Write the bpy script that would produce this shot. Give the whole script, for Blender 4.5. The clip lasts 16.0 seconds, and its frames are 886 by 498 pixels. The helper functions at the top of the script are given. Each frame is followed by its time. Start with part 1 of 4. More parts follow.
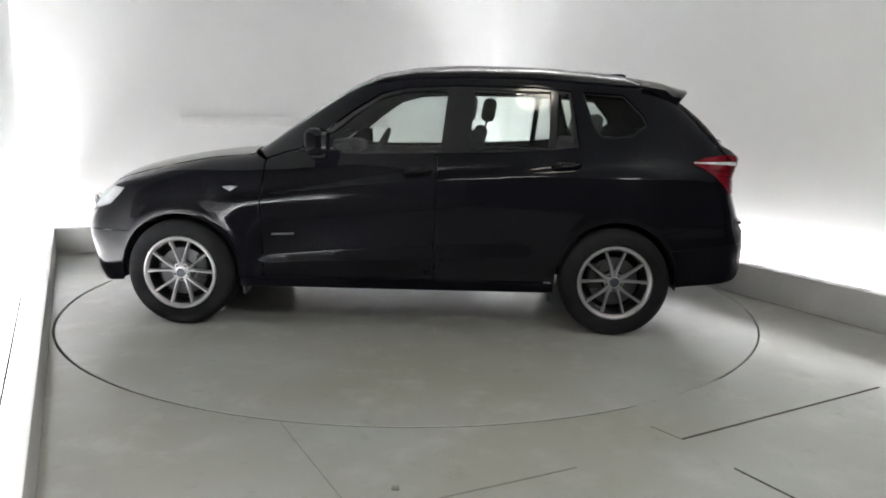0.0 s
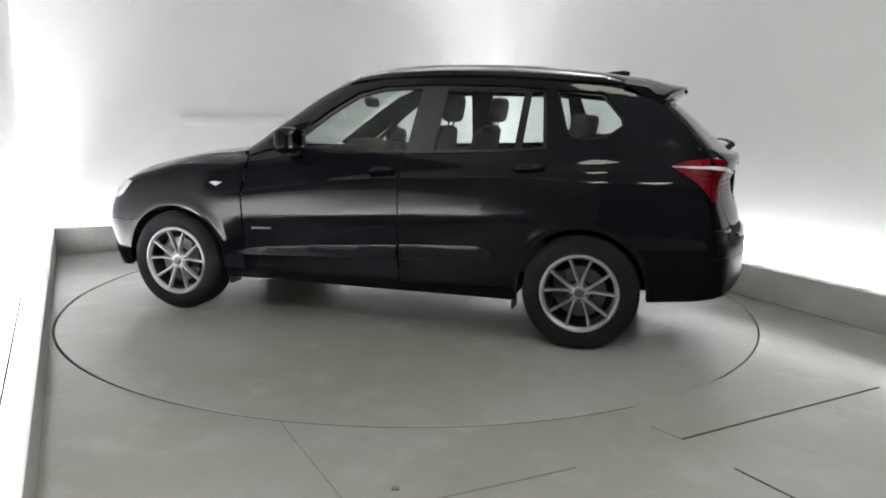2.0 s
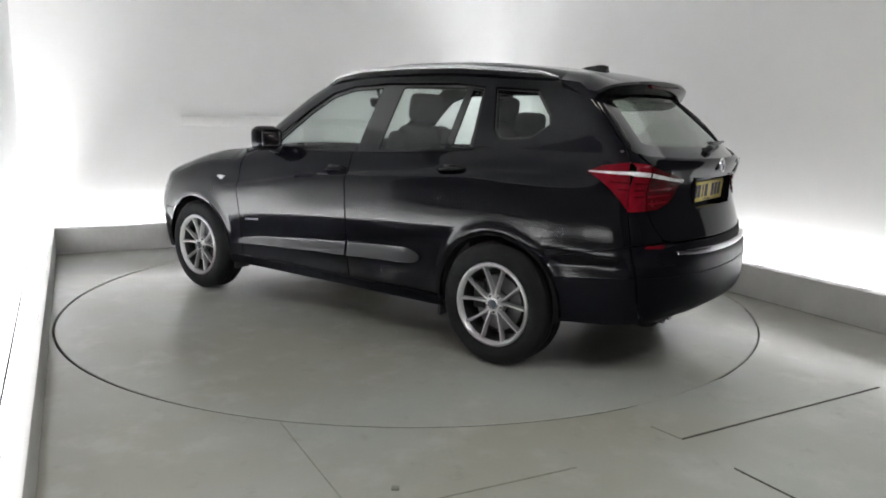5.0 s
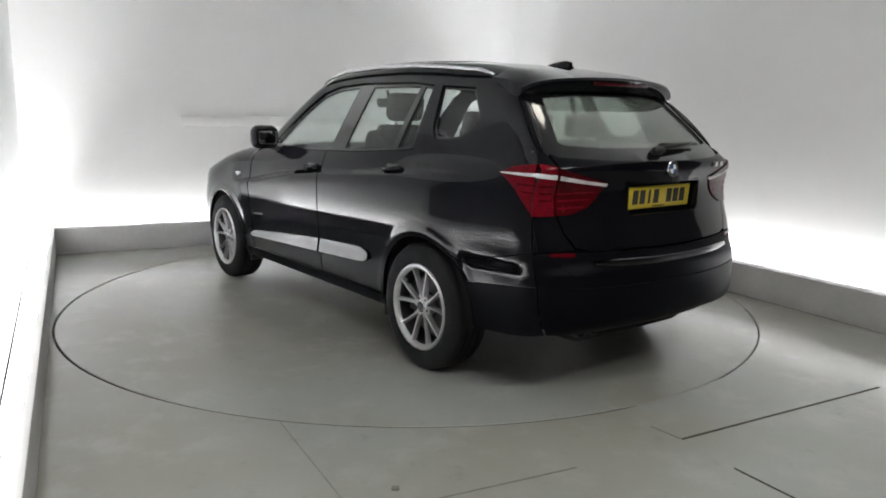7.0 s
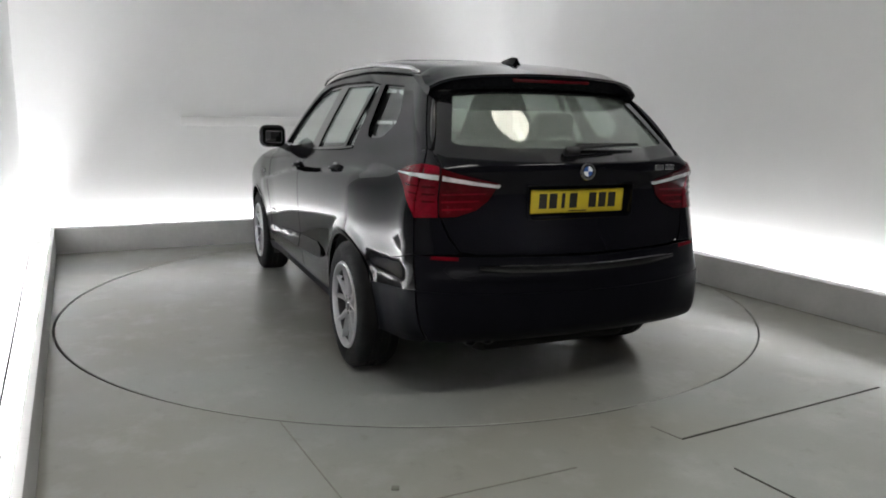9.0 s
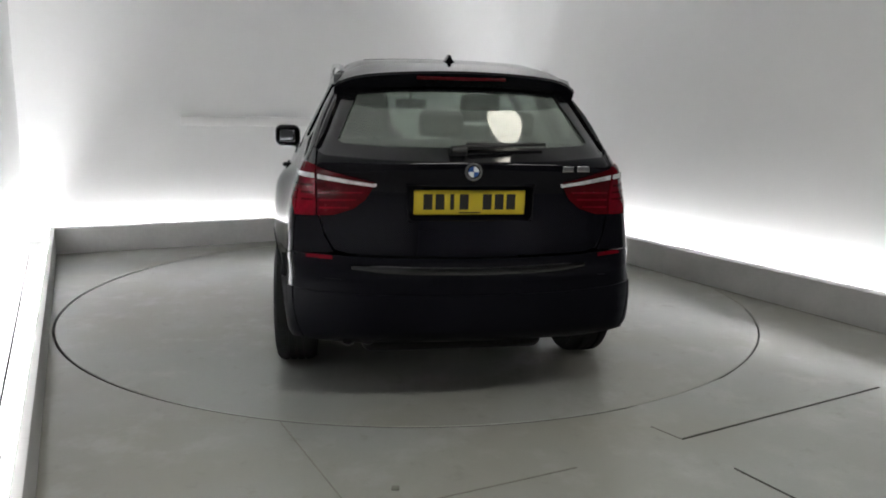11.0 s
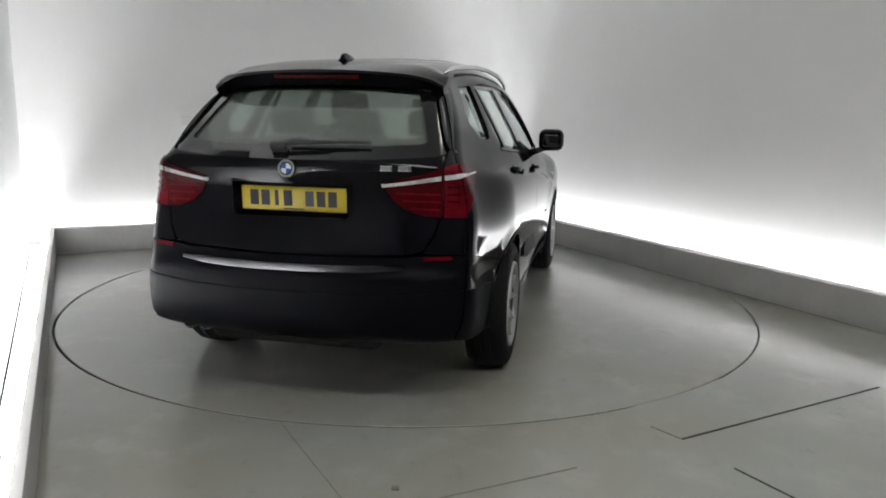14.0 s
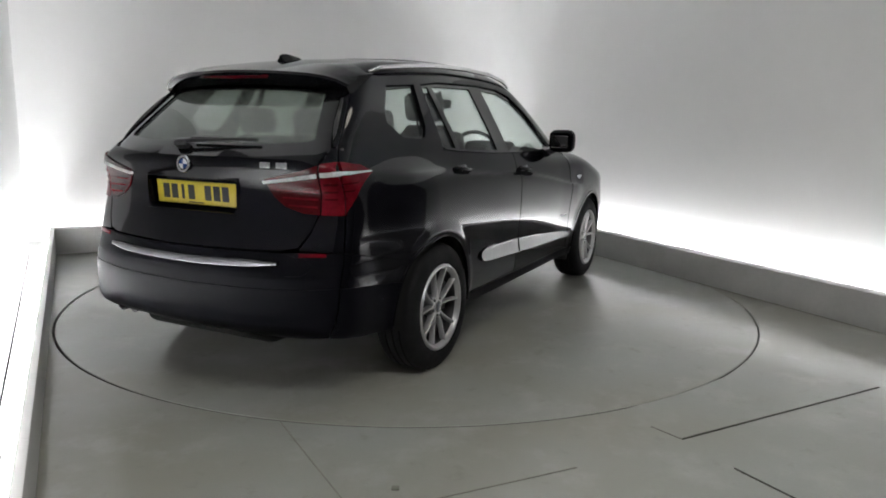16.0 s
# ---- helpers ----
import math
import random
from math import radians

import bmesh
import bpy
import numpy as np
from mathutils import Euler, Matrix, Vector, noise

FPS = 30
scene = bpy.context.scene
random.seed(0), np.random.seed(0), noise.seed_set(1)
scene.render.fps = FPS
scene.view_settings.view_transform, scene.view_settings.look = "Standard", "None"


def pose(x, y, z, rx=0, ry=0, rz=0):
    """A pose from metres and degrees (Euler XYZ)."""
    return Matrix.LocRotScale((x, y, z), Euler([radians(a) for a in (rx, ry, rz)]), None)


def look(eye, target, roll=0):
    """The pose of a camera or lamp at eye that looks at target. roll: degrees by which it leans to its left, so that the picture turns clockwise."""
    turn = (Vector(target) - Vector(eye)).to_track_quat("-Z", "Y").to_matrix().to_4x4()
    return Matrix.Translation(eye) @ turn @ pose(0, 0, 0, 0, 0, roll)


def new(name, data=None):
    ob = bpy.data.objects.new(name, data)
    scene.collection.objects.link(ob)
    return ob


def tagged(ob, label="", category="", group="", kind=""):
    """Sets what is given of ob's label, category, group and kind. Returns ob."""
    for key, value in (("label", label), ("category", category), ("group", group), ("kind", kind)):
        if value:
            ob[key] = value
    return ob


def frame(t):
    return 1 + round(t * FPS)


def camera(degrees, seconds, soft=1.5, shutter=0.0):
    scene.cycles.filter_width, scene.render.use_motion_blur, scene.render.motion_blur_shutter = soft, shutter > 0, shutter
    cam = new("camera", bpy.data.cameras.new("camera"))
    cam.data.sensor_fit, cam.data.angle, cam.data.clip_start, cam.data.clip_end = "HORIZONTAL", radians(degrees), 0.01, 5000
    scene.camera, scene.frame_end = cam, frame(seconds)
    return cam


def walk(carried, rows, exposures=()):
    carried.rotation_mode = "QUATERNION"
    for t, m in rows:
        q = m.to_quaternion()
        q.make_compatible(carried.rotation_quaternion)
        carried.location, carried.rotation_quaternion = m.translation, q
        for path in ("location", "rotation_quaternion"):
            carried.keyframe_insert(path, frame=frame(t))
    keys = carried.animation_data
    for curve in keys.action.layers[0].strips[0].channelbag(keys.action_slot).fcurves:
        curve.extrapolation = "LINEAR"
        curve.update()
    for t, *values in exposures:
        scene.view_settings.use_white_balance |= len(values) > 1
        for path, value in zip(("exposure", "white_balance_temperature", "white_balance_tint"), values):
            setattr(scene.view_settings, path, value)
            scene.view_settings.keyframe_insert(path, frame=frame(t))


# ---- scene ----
from mathutils.geometry import delaunay_2d_cdt

# camera: stands still, near the left wall of the studio
cam = camera(63.0, 16.0, soft=1.8)
EYE = (0.0, -5.483, 1.374)
yaw_, pitch_ = radians(2.332), radians(-10.33)
AIM = (EYE[0] + math.sin(yaw_) * math.cos(pitch_), EYE[1] + math.cos(yaw_) * math.cos(pitch_), EYE[2] + math.sin(pitch_))
walk(cam, [(0.0, look(EYE, AIM, 0.983)), (16.0, look(EYE, AIM, 0.983))],
     [(0.0, 0.63), (4.0, 0.55), (7.0, 0.38), (9.0, 0.21), (12.0, 0.09), (16.0, 0.08)])

# light: the closed studio is lit by its own strips and ceiling lamps, plus added fill panels
world = bpy.data.worlds.new("world")
scene.world = world
world.use_nodes = True
world.node_tree.nodes["Background"].inputs[0].default_value = (0.6, 0.65, 0.7, 1)
world.node_tree.nodes["Background"].inputs[1].default_value = 0.05
STRIP_POWER = 100.0
LAMP_POWER = 8.5
FILL_POWER = 15.0


# ---- materials ----
def node(nt, kind, **kw):
    n = nt.nodes.new(kind)
    for k, v in kw.items():
        n.inputs[k.replace("_", " ")].default_value = v
    return n


def plain(name, color, rough=0.5, metal=0.0, coat=0.0, bump=0.0, scale=60.0, vary=0.0, vary_scale=4.0, spec=0.5):
    """A surface with grain (bump) and a slow change of tone and gloss."""
    m = bpy.data.materials.new(name)
    m.use_nodes = True
    nt = m.node_tree
    b = nt.nodes["Principled BSDF"]
    b.inputs["Base Color"].default_value = (*color, 1)
    b.inputs["Roughness"].default_value = rough
    b.inputs["Metallic"].default_value = metal
    b.inputs["Coat Weight"].default_value = coat
    b.inputs["Coat Roughness"].default_value = 0.07
    b.inputs["Coat IOR"].default_value = 1.29
    b.inputs["Specular IOR Level"].default_value = spec
    tc = nt.nodes.new("ShaderNodeTexCoord")
    if vary:
        n1 = node(nt, "ShaderNodeTexNoise", Scale=vary_scale, Detail=5.0, Roughness=0.6)
        n2 = node(nt, "ShaderNodeTexNoise", Scale=vary_scale * 9, Detail=4.0, Roughness=0.6)
        nt.links.new(tc.outputs["Object"], n1.inputs["Vector"])
        nt.links.new(tc.outputs["Object"], n2.inputs["Vector"])
        add = nt.nodes.new("ShaderNodeMath")
        add.operation = "MULTIPLY_ADD"
        add.inputs[1].default_value = 0.35
        nt.links.new(n2.outputs["Fac"], add.inputs[0])
        nt.links.new(n1.outputs["Fac"], add.inputs[2])
        mr = node(nt, "ShaderNodeMapRange", From_Min=0.4, From_Max=0.95, To_Min=1 - vary, To_Max=1 + vary)
        nt.links.new(add.outputs[0], mr.inputs["Value"])
        mx = nt.nodes.new("ShaderNodeVectorMath")
        mx.operation = "SCALE"
        mx.inputs[0].default_value = color
        nt.links.new(mr.outputs[0], mx.inputs["Scale"])
        nt.links.new(mx.outputs[0], b.inputs["Base Color"])
        rr = node(nt, "ShaderNodeMapRange", From_Min=0.4, From_Max=0.95, To_Min=rough * (1 - vary), To_Max=rough * (1 + vary))
        nt.links.new(add.outputs[0], rr.inputs["Value"])
        nt.links.new(rr.outputs[0], b.inputs["Roughness"])
    if bump:
        n = node(nt, "ShaderNodeTexNoise", Scale=scale, Detail=6.0)
        nt.links.new(tc.outputs["Object"], n.inputs["Vector"])
        bp = node(nt, "ShaderNodeBump", Strength=bump, Distance=0.01)
        nt.links.new(n.outputs["Fac"], bp.inputs["Height"])
        nt.links.new(bp.outputs[0], b.inputs["Normal"])
    return m


def glow(name, color, power):
    m = bpy.data.materials.new(name)
    m.use_nodes = True
    b = m.node_tree.nodes["Principled BSDF"]
    b.inputs["Base Color"].default_value = (*color, 1)
    b.inputs["Emission Color"].default_value = (*color, 1)
    b.inputs["Emission Strength"].default_value = power
    return m


def glass(name, tint, clear=1.0, ior=1.5):
    """Tinted car glass; clear below 1 leaves a diffuse haze in its colour."""
    m = bpy.data.materials.new(name)
    m.use_nodes = True
    p = m.node_tree.nodes["Principled BSDF"]
    p.inputs["Base Color"].default_value = (*tint, 1)
    p.inputs["Roughness"].default_value = 0.0
    p.inputs["IOR"].default_value = ior
    p.inputs["Transmission Weight"].default_value = clear
    return m


def lens(name, color, rough=0.1):
    """Coloured clear plastic over a bright reflector."""
    m = plain(name, color, rough, coat=0.3, bump=0.12, scale=90, spec=0.12, vary=0.55, vary_scale=7)
    b = m.node_tree.nodes["Principled BSDF"]
    b.inputs["Subsurface Weight"].default_value = 0.0
    return m


PAINT = plain("black_paint", (0.004, 0.004, 0.006), 0.3, coat=1.0, vary=0.25, vary_scale=2.0, spec=0.0)
SATIN = plain("black_satin_bumper", (0.004, 0.004, 0.006), 0.42, vary=0.12, vary_scale=3, spec=0.05)
TRIM = plain("black_trim", (0.012, 0.012, 0.013), 0.45, bump=0.15, scale=300, vary=0.2)
GLOSS_TRIM = plain("gloss_black_trim", (0.006, 0.006, 0.007), 0.12, coat=0.6)
RUBBER = plain("tyre_rubber", (0.008, 0.008, 0.009), 0.8, bump=0.25, scale=120, vary=0.25, vary_scale=9, spec=0.2)
ALLOY = plain("silver_alloy", (0.42, 0.42, 0.43), 0.30, metal=0.75, vary=0.12, vary_scale=8)
BRAKE = plain("brake_steel", (0.11, 0.11, 0.115), 0.4, metal=1.0, vary=0.2, vary_scale=12)
# mirror metal coloured dark, in place of a dark reflection
MIRROR = plain("dim_mirror", (0.10, 0.10, 0.105), 0.05, metal=1.0)
STRIP_METAL = plain("dark_satin_metal", (0.105, 0.105, 0.11), 0.2, metal=1.0)
CHROME = plain("satin_chrome", (0.75, 0.75, 0.76), 0.22, metal=1.0)
WELL = plain("dark_liner", (0.010, 0.010, 0.010), 0.9, bump=0.2, scale=80, spec=0.2)
FABRIC = plain("black_seat_cloth", (0.02, 0.02, 0.022), 0.85, bump=0.4, scale=400, vary=0.2)
DASH = plain("dark_dashboard", (0.025, 0.025, 0.026), 0.6, bump=0.3, scale=500, vary=0.15)
HEADLINER = plain("grey_headliner", (0.14, 0.14, 0.135), 0.9, bump=0.2, scale=300)
TINT = glass("window_glass", (0.85, 0.905, 0.88), 1.0, 1.32)
# diffuse haze in the colour stands in for the reflected ceiling
REAR_TINT = glass("rear_window_glass", (0.42, 0.47, 0.43), 0.82)
RED = lens("red_lens", (0.125, 0.003, 0.009), 0.14)
DEEP_RED = lens("deep_red_lens", (0.055, 0.001, 0.003), 0.2)
# headlamp inside, paler than it is to hold the strip's reflection
HEAD = plain("headlamp_bright_inside", (0.55, 0.56, 0.58), 0.2, coat=0.8, vary=0.3, vary_scale=14, spec=0.4)
CLEAR = lens("clear_lens", (0.72, 0.73, 0.75), 0.15)
YELLOW = plain("yellow_plate", (0.58, 0.45, 0.03), 0.35, coat=0.3, vary=0.06)
INK = plain("black_print", (0.01, 0.01, 0.01), 0.5)
CAP = plain("dark_cap", (0.05, 0.06, 0.08), 0.3)
BLUE = plain("blue_enamel", (0.03, 0.08, 0.25), 0.25, coat=0.5)
WHITE_ENAMEL = plain("white_enamel", (0.75, 0.76, 0.78), 0.25, coat=0.5)

WALL = plain("white_wall_paint", (0.87, 0.87, 0.87), 0.6, bump=0.05, scale=30, vary=0.025, vary_scale=0.6)
# unseen end walls: both greys are chosen to dim reflections in the paint
LEFT_END_GREY = plain("unseen_left_wall", (0.26, 0.26, 0.26), 0.6, bump=0.05, scale=30, vary=0.06, vary_scale=0.8)
END_DARK = plain("unseen_dark_wall", (0.06, 0.06, 0.062), 0.6, bump=0.1, scale=20, vary=0.1)
CEIL = plain("ceiling_paint", (0.88, 0.885, 0.88), 0.8, bump=0.05, scale=40, vary=0.03, vary_scale=1.0)
KERB = plain("grey_kerb_paint", (0.45, 0.445, 0.44), 0.6, bump=0.2, scale=25, vary=0.10, vary_scale=3.0)
WHITE_TOP = plain("white_kerb_top", (0.84, 0.84, 0.84), 0.5, bump=0.05, vary=0.03)


def floor_paint(name, seed):
    """Worn grey floor paint: a slow brownish cast, fine specks, uneven sheen."""
    m = bpy.data.materials.new(name)
    m.use_nodes = True
    nt = m.node_tree
    p = nt.nodes["Principled BSDF"]
    tc = nt.nodes.new("ShaderNodeTexCoord")
    mp = nt.nodes.new("ShaderNodeMapping")
    mp.inputs["Location"].default_value = (seed, seed * 0.7, seed * 1.3)
    nt.links.new(tc.outputs["Object"], mp.inputs["Vector"])

    def cloud(scale, detail, lo, hi):
        n = node(nt, "ShaderNodeTexNoise", Scale=scale, Detail=detail, Roughness=0.62)
        nt.links.new(mp.outputs[0], n.inputs["Vector"])
        r = node(nt, "ShaderNodeMapRange", From_Min=lo, From_Max=hi)
        r.interpolation_type = "SMOOTHERSTEP"
        nt.links.new(n.outputs["Fac"], r.inputs["Value"])
        return r.outputs[0]

    def blend(fac, a, b, amount):
        mx = nt.nodes.new("ShaderNodeMix")
        mx.data_type = "RGBA"
        k = nt.nodes.new("ShaderNodeMath")
        k.operation = "MULTIPLY"
        k.inputs[1].default_value = amount
        nt.links.new(fac, k.inputs[0])
        nt.links.new(k.outputs[0], mx.inputs["Factor"])
        if isinstance(a, tuple):
            mx.inputs["A"].default_value = (*a, 1)
        else:
            nt.links.new(a, mx.inputs["A"])
        mx.inputs["B"].default_value = (*b, 1)
        return mx.outputs["Result"]
    tone = blend(cloud(0.55, 2, 0.3, 0.7), (0.300, 0.310, 0.298), (0.268, 0.260, 0.222), 1.0)
    tone = blend(cloud(3.5, 4, 0.45, 0.8), tone, (0.365, 0.363, 0.345), 0.6)
    tone = blend(cloud(9.0, 6, 0.56, 0.8), tone, (0.20, 0.19, 0.165), 0.45)
    tone = blend(cloud(120.0, 2, 0.2, 0.8), tone, (0.27, 0.27, 0.255), 0.3)
    nt.links.new(tone, p.inputs["Base Color"])
    r = node(nt, "ShaderNodeMapRange", To_Min=0.17, To_Max=0.25)
    nt.links.new(cloud(1.8, 0, 0.1, 0.9), r.inputs["Value"])
    nt.links.new(r.outputs[0], p.inputs["Roughness"])
    n = node(nt, "ShaderNodeTexNoise", Scale=35.0, Detail=5.0)
    nt.links.new(mp.outputs[0], n.inputs["Vector"])
    bp = node(nt, "ShaderNodeBump", Strength=0.06, Distance=0.004)
    nt.links.new(n.outputs["Fac"], bp.inputs["Height"])
    nt.links.new(bp.outputs[0], p.inputs["Normal"])
    return m


FLOOR = floor_paint("grey_floor_paint", 3.1)
DISC = floor_paint("grey_turntable_paint", 8.4)
BOARD = plain("grey_white_board", (0.74, 0.735, 0.73), 0.6, bump=0.05, vary=0.05, vary_scale=1.5)
FAINT_JOINT = plain("dusty_joint", (0.15, 0.145, 0.122), 0.7, vary=0.45, vary_scale=9)
GAP_BLACK = plain("black_gap", (0.0025, 0.0025, 0.0025), 0.9, spec=0.0, vary=0.3)
JOINT = plain("dark_joint", (0.03, 0.028, 0.022), 0.8, vary=0.3, vary_scale=6)
LEFT_STRIP = glow("led_strip_bright", (0.975, 0.98, 0.99), STRIP_POWER * 0.98)
STRIP = glow("led_strip", (0.975, 0.98, 0.99), STRIP_POWER)
FILL = glow("fill_panel_glow", (1.0, 0.985, 0.95), FILL_POWER)
LAMP = glow("ceiling_lamp_glow", (1.0, 0.95, 0.84), LAMP_POWER)


# ---- mesh helpers ----
def mesh_of(name, verts, faces, normals=None, smooth=True):
    me = bpy.data.meshes.new(name)
    me.from_pydata([tuple(v) for v in verts], [], [tuple(int(i) for i in f) for f in faces])
    me.update()
    if smooth:
        me.polygons.foreach_set("use_smooth", [True] * len(me.polygons))
    if normals is not None:
        me.normals_split_custom_set_from_vertices([tuple(n) for n in normals])
    return me


def part(name, data, material, parent=None, label=""):
    """Links a bmesh or mesh as one object under a thing or a part."""
    if isinstance(data, bmesh.types.BMesh):
        me = bpy.data.meshes.new(name)
        data.to_mesh(me)
        data.free()
        data = me
    data.materials.clear()
    data.materials.append(material)
    ob = new(name, data)
    ob.parent = parent
    if label:
        tagged(ob, label)
    return ob


def soft_shade(bm, angle=40):
    for f in bm.faces:
        f.smooth = True
    for e in bm.edges:
        if len(e.link_faces) == 2 and e.calc_face_angle(0) > radians(angle):
            e.smooth = False
    return bm


def rbox(size, at=(0, 0, 0), bevel=0.01, segments=2, turn=(0, 0, 0)):
    bm = bmesh.new()
    bmesh.ops.create_cube(bm, size=1.0, matrix=Matrix.Diagonal((*size, 1)))
    if bevel:
        bmesh.ops.bevel(bm, geom=bm.edges[:], offset=bevel, segments=segments, affect="EDGES", profile=0.5)
    bm.transform(pose(*at, *turn))
    return soft_shade(bm, 50)


def tube(points, radius, sides=10, squash=1.0, closed=False):
    """A round bar along points; radius may be one number or one for each point."""
    pts = [Vector(q) for q in points]
    n = len(pts)
    rad = radius if isinstance(radius, (list, tuple)) else [radius] * n
    verts, faces = [], []
    for i, q in enumerate(pts):
        a, b = pts[(i - 1) % n if closed else max(i - 1, 0)], pts[(i + 1) % n if closed else min(i + 1, n - 1)]
        d = (b - a).normalized()
        side = d.cross(Vector((0, 0, 1)))
        side = Vector((1, 0, 0)) if side.length < 1e-4 else side.normalized()
        up = side.cross(d)
        for k in range(sides):
            w = 2 * math.pi * k / sides
            verts.append(q + (side * math.cos(w) + up * math.sin(w) * squash) * rad[i])
    for i in range(n if closed else n - 1):
        for k in range(sides):
            a, b = i * sides, ((i + 1) % n) * sides
            faces.append((a + k, a + (k + 1) % sides, b + (k + 1) % sides, b + k))
    if not closed:
        faces.append(tuple(reversed(range(sides))))
        faces.append(tuple(range((n - 1) * sides, n * sides)))
    return mesh_of("tube", verts, faces)


def spun(profile, segments=64, closed=False):
    """Turns a profile of (radius, height) round the y axis: radius in x-z, height along y."""
    verts, faces = [], []
    n = len(profile)
    for s in range(segments):
        w = 2 * math.pi * s / segments
        for r, h in profile:
            verts.append((r * math.cos(w), h, r * math.sin(w)))
    for s in range(segments):
        for k in range(n if closed else n - 1):
            a, b = s * n, ((s + 1) % segments) * n
            j = (k + 1) % n
            faces.append((a + k, b + k, b + j, a + j))
    bm = bmesh.new()
    vs = [bm.verts.new(v) for v in verts]
    for f in faces:
        try:
            bm.faces.new([vs[i] for i in f])
        except ValueError:
            pass
    bmesh.ops.remove_doubles(bm, verts=bm.verts[:], dist=1e-5)
    bmesh.ops.recalc_face_normals(bm, faces=bm.faces[:])
    return soft_shade(bm, 35)


# ---- the studio ----
TURN = radians(24.8)
CU, SU = math.cos(TURN), math.sin(TURN)
U0, U1, V0, V1 = -2.50, 2.46, -5.8, 2.86     # inner faces of the kerbs; V0 is behind the camera
VE, VL = -2.4, -0.3                           # where the white walls end, on the right and on the left
COVE = 0.22                                   # radius of the rounded corner
DARK = ("wall_front", "wall_left_end", "wall_right_end")
VK = -3.7                                     # where the kerbs end
KERB_W, KERB_H, GAP = 0.13, 0.25, 0.11
LIP = 0.035                                   # the left kerb is a thin board
WALL_T, ROOM_H = 0.15, 3.1
ROOM = Matrix.Rotation(TURN, 4, "Z")


def room_box(name, u0, u1, v0, v1, z0, z1, material, bevel=0.0):
    bm = rbox((u1 - u0, v1 - v0, z1 - z0), ((u0 + u1) / 2, (v0 + v1) / 2, (z0 + z1) / 2), bevel)
    ob = part(name, bm, material)
    ob.matrix_world = ROOM
    return tagged(ob, kind="structure")


W0, W1, WV = U0 - KERB_W - GAP, U1 + KERB_W + GAP, V1 + KERB_W + GAP
DISC_AT, DISC_R = (0.0, 0.095), 2.513


def build_room():
    # floor sheet with a round hole for the turntable
    n = 128
    ring = [(DISC_AT[0] + (DISC_R + 0.015) * math.cos(2 * math.pi * i / n), DISC_AT[1] + (DISC_R + 0.015) * math.sin(2 * math.pi * i / n)) for i in range(n)]
    box = [(W0, V0), (W1, V0), (W1, WV), (W0, WV)]
    outer = [(u * CU - v * SU, u * SU + v * CU) for u, v in box]
    pts = [Vector(q) for q in ring + outer]
    edges = [(i, (i + 1) % n) for i in range(n)] + [(n + i, n + (i + 1) % 4) for i in range(4)]
    vs, _, fs, *_ = delaunay_2d_cdt(pts, edges, [], 1, 1e-6)
    keep = [f for f in fs if max(f) >= n]
    bm = bmesh.new()
    bv = [bm.verts.new((v.x, v.y, 0)) for v in vs]
    for f in keep:
        bm.faces.new([bv[i] for i in f])
    bmesh.ops.recalc_face_normals(bm, faces=bm.faces[:])
    if sum(f.normal.z for f in bm.faces) < 0:
        bmesh.ops.reverse_faces(bm, faces=bm.faces[:])
    ext = bmesh.ops.extrude_face_region(bm, geom=bm.faces[:])
    bmesh.ops.translate(bm, verts=[g for g in ext["geom"] if isinstance(g, bmesh.types.BMVert)], vec=(0, 0, -0.06))
    bmesh.ops.recalc_face_normals(bm, faces=bm.faces[:])
    floor = tagged(part("floor", bm, FLOOR), "smooth grey painted concrete studio floor with thin joints", "floor", kind="structure")
    pit = part("pit_floor", rbox((5.4, 5.4, 0.1), (0, 0.095, -0.13), 0), JOINT, floor)
    # joints cut in the floor: thin dark strips
    for a, b, w in (((-0.60, -2.37), (-0.20, -3.15), 0.0045), ((1.184, -2.552), (2.476, -1.924), 0.010), ((1.184, -2.552), (1.09, -2.42), 0.005),
                    ((0.107, -3.042), (0.66, -2.81), 0.005), ((1.30, -2.822), (1.47, -3.14), 0.008), ((0.107, -3.042), (-0.3, -3.21), 0.005)):
        d = Vector(b) - Vector(a)
        bm = rbox((d.length, w, 0.006), ((a[0] + b[0]) / 2, (a[1] + b[1]) / 2, 0.0), 0, turn=(0, 0, math.degrees(math.atan2(d.y, d.x))))
        part("floor_joint", bm, JOINT if w > 0.007 else FAINT_JOINT, floor)
    part("floor_bolt", rbox((0.03, 0.03, 0.008), (-0.061, -2.971, 0.002), 0.003), FAINT_JOINT, floor)
    # packed dust that fills stretches of the ring's groove
    r1, arc_n = DISC_R + 0.0146, 30
    for start, span, r0 in ((-66, 18, DISC_R + 0.0042), (-9, 30, DISC_R + 0.0042), (-47.5, 38, DISC_R + 0.0085)):
        verts, faces = [], []
        for i in range(arc_n + 1):
            a = radians(start + span * i / arc_n)
            top = -0.0012 - 0.006 * abs(2 * i / arc_n - 1) ** 6
            for r, z in ((r0, -0.05), (r0, top), (r1, top), (r1, -0.05)):
                verts.append((DISC_AT[0] + r * math.cos(a), DISC_AT[1] + r * math.sin(a), z))
        for i in range(arc_n):
            for j in range(3):
                faces.append((4 * i + j, 4 * i + j + 1, 4 * i + j + 5, 4 * i + j + 4))
        part("groove_dust", mesh_of("groove_dust", verts, faces, smooth=False), FLOOR, floor, "pale dust packed in the groove")
    # turntable
    prof = [(0.0, -0.05), (DISC_R, -0.05), (DISC_R, -0.003), (DISC_R - 0.003, 0.0), (0.0, 0.0)]
    bm = spun([(r, h) for r, h in prof], 160)
    bm.transform(Matrix.Rotation(radians(90), 4, "X"))
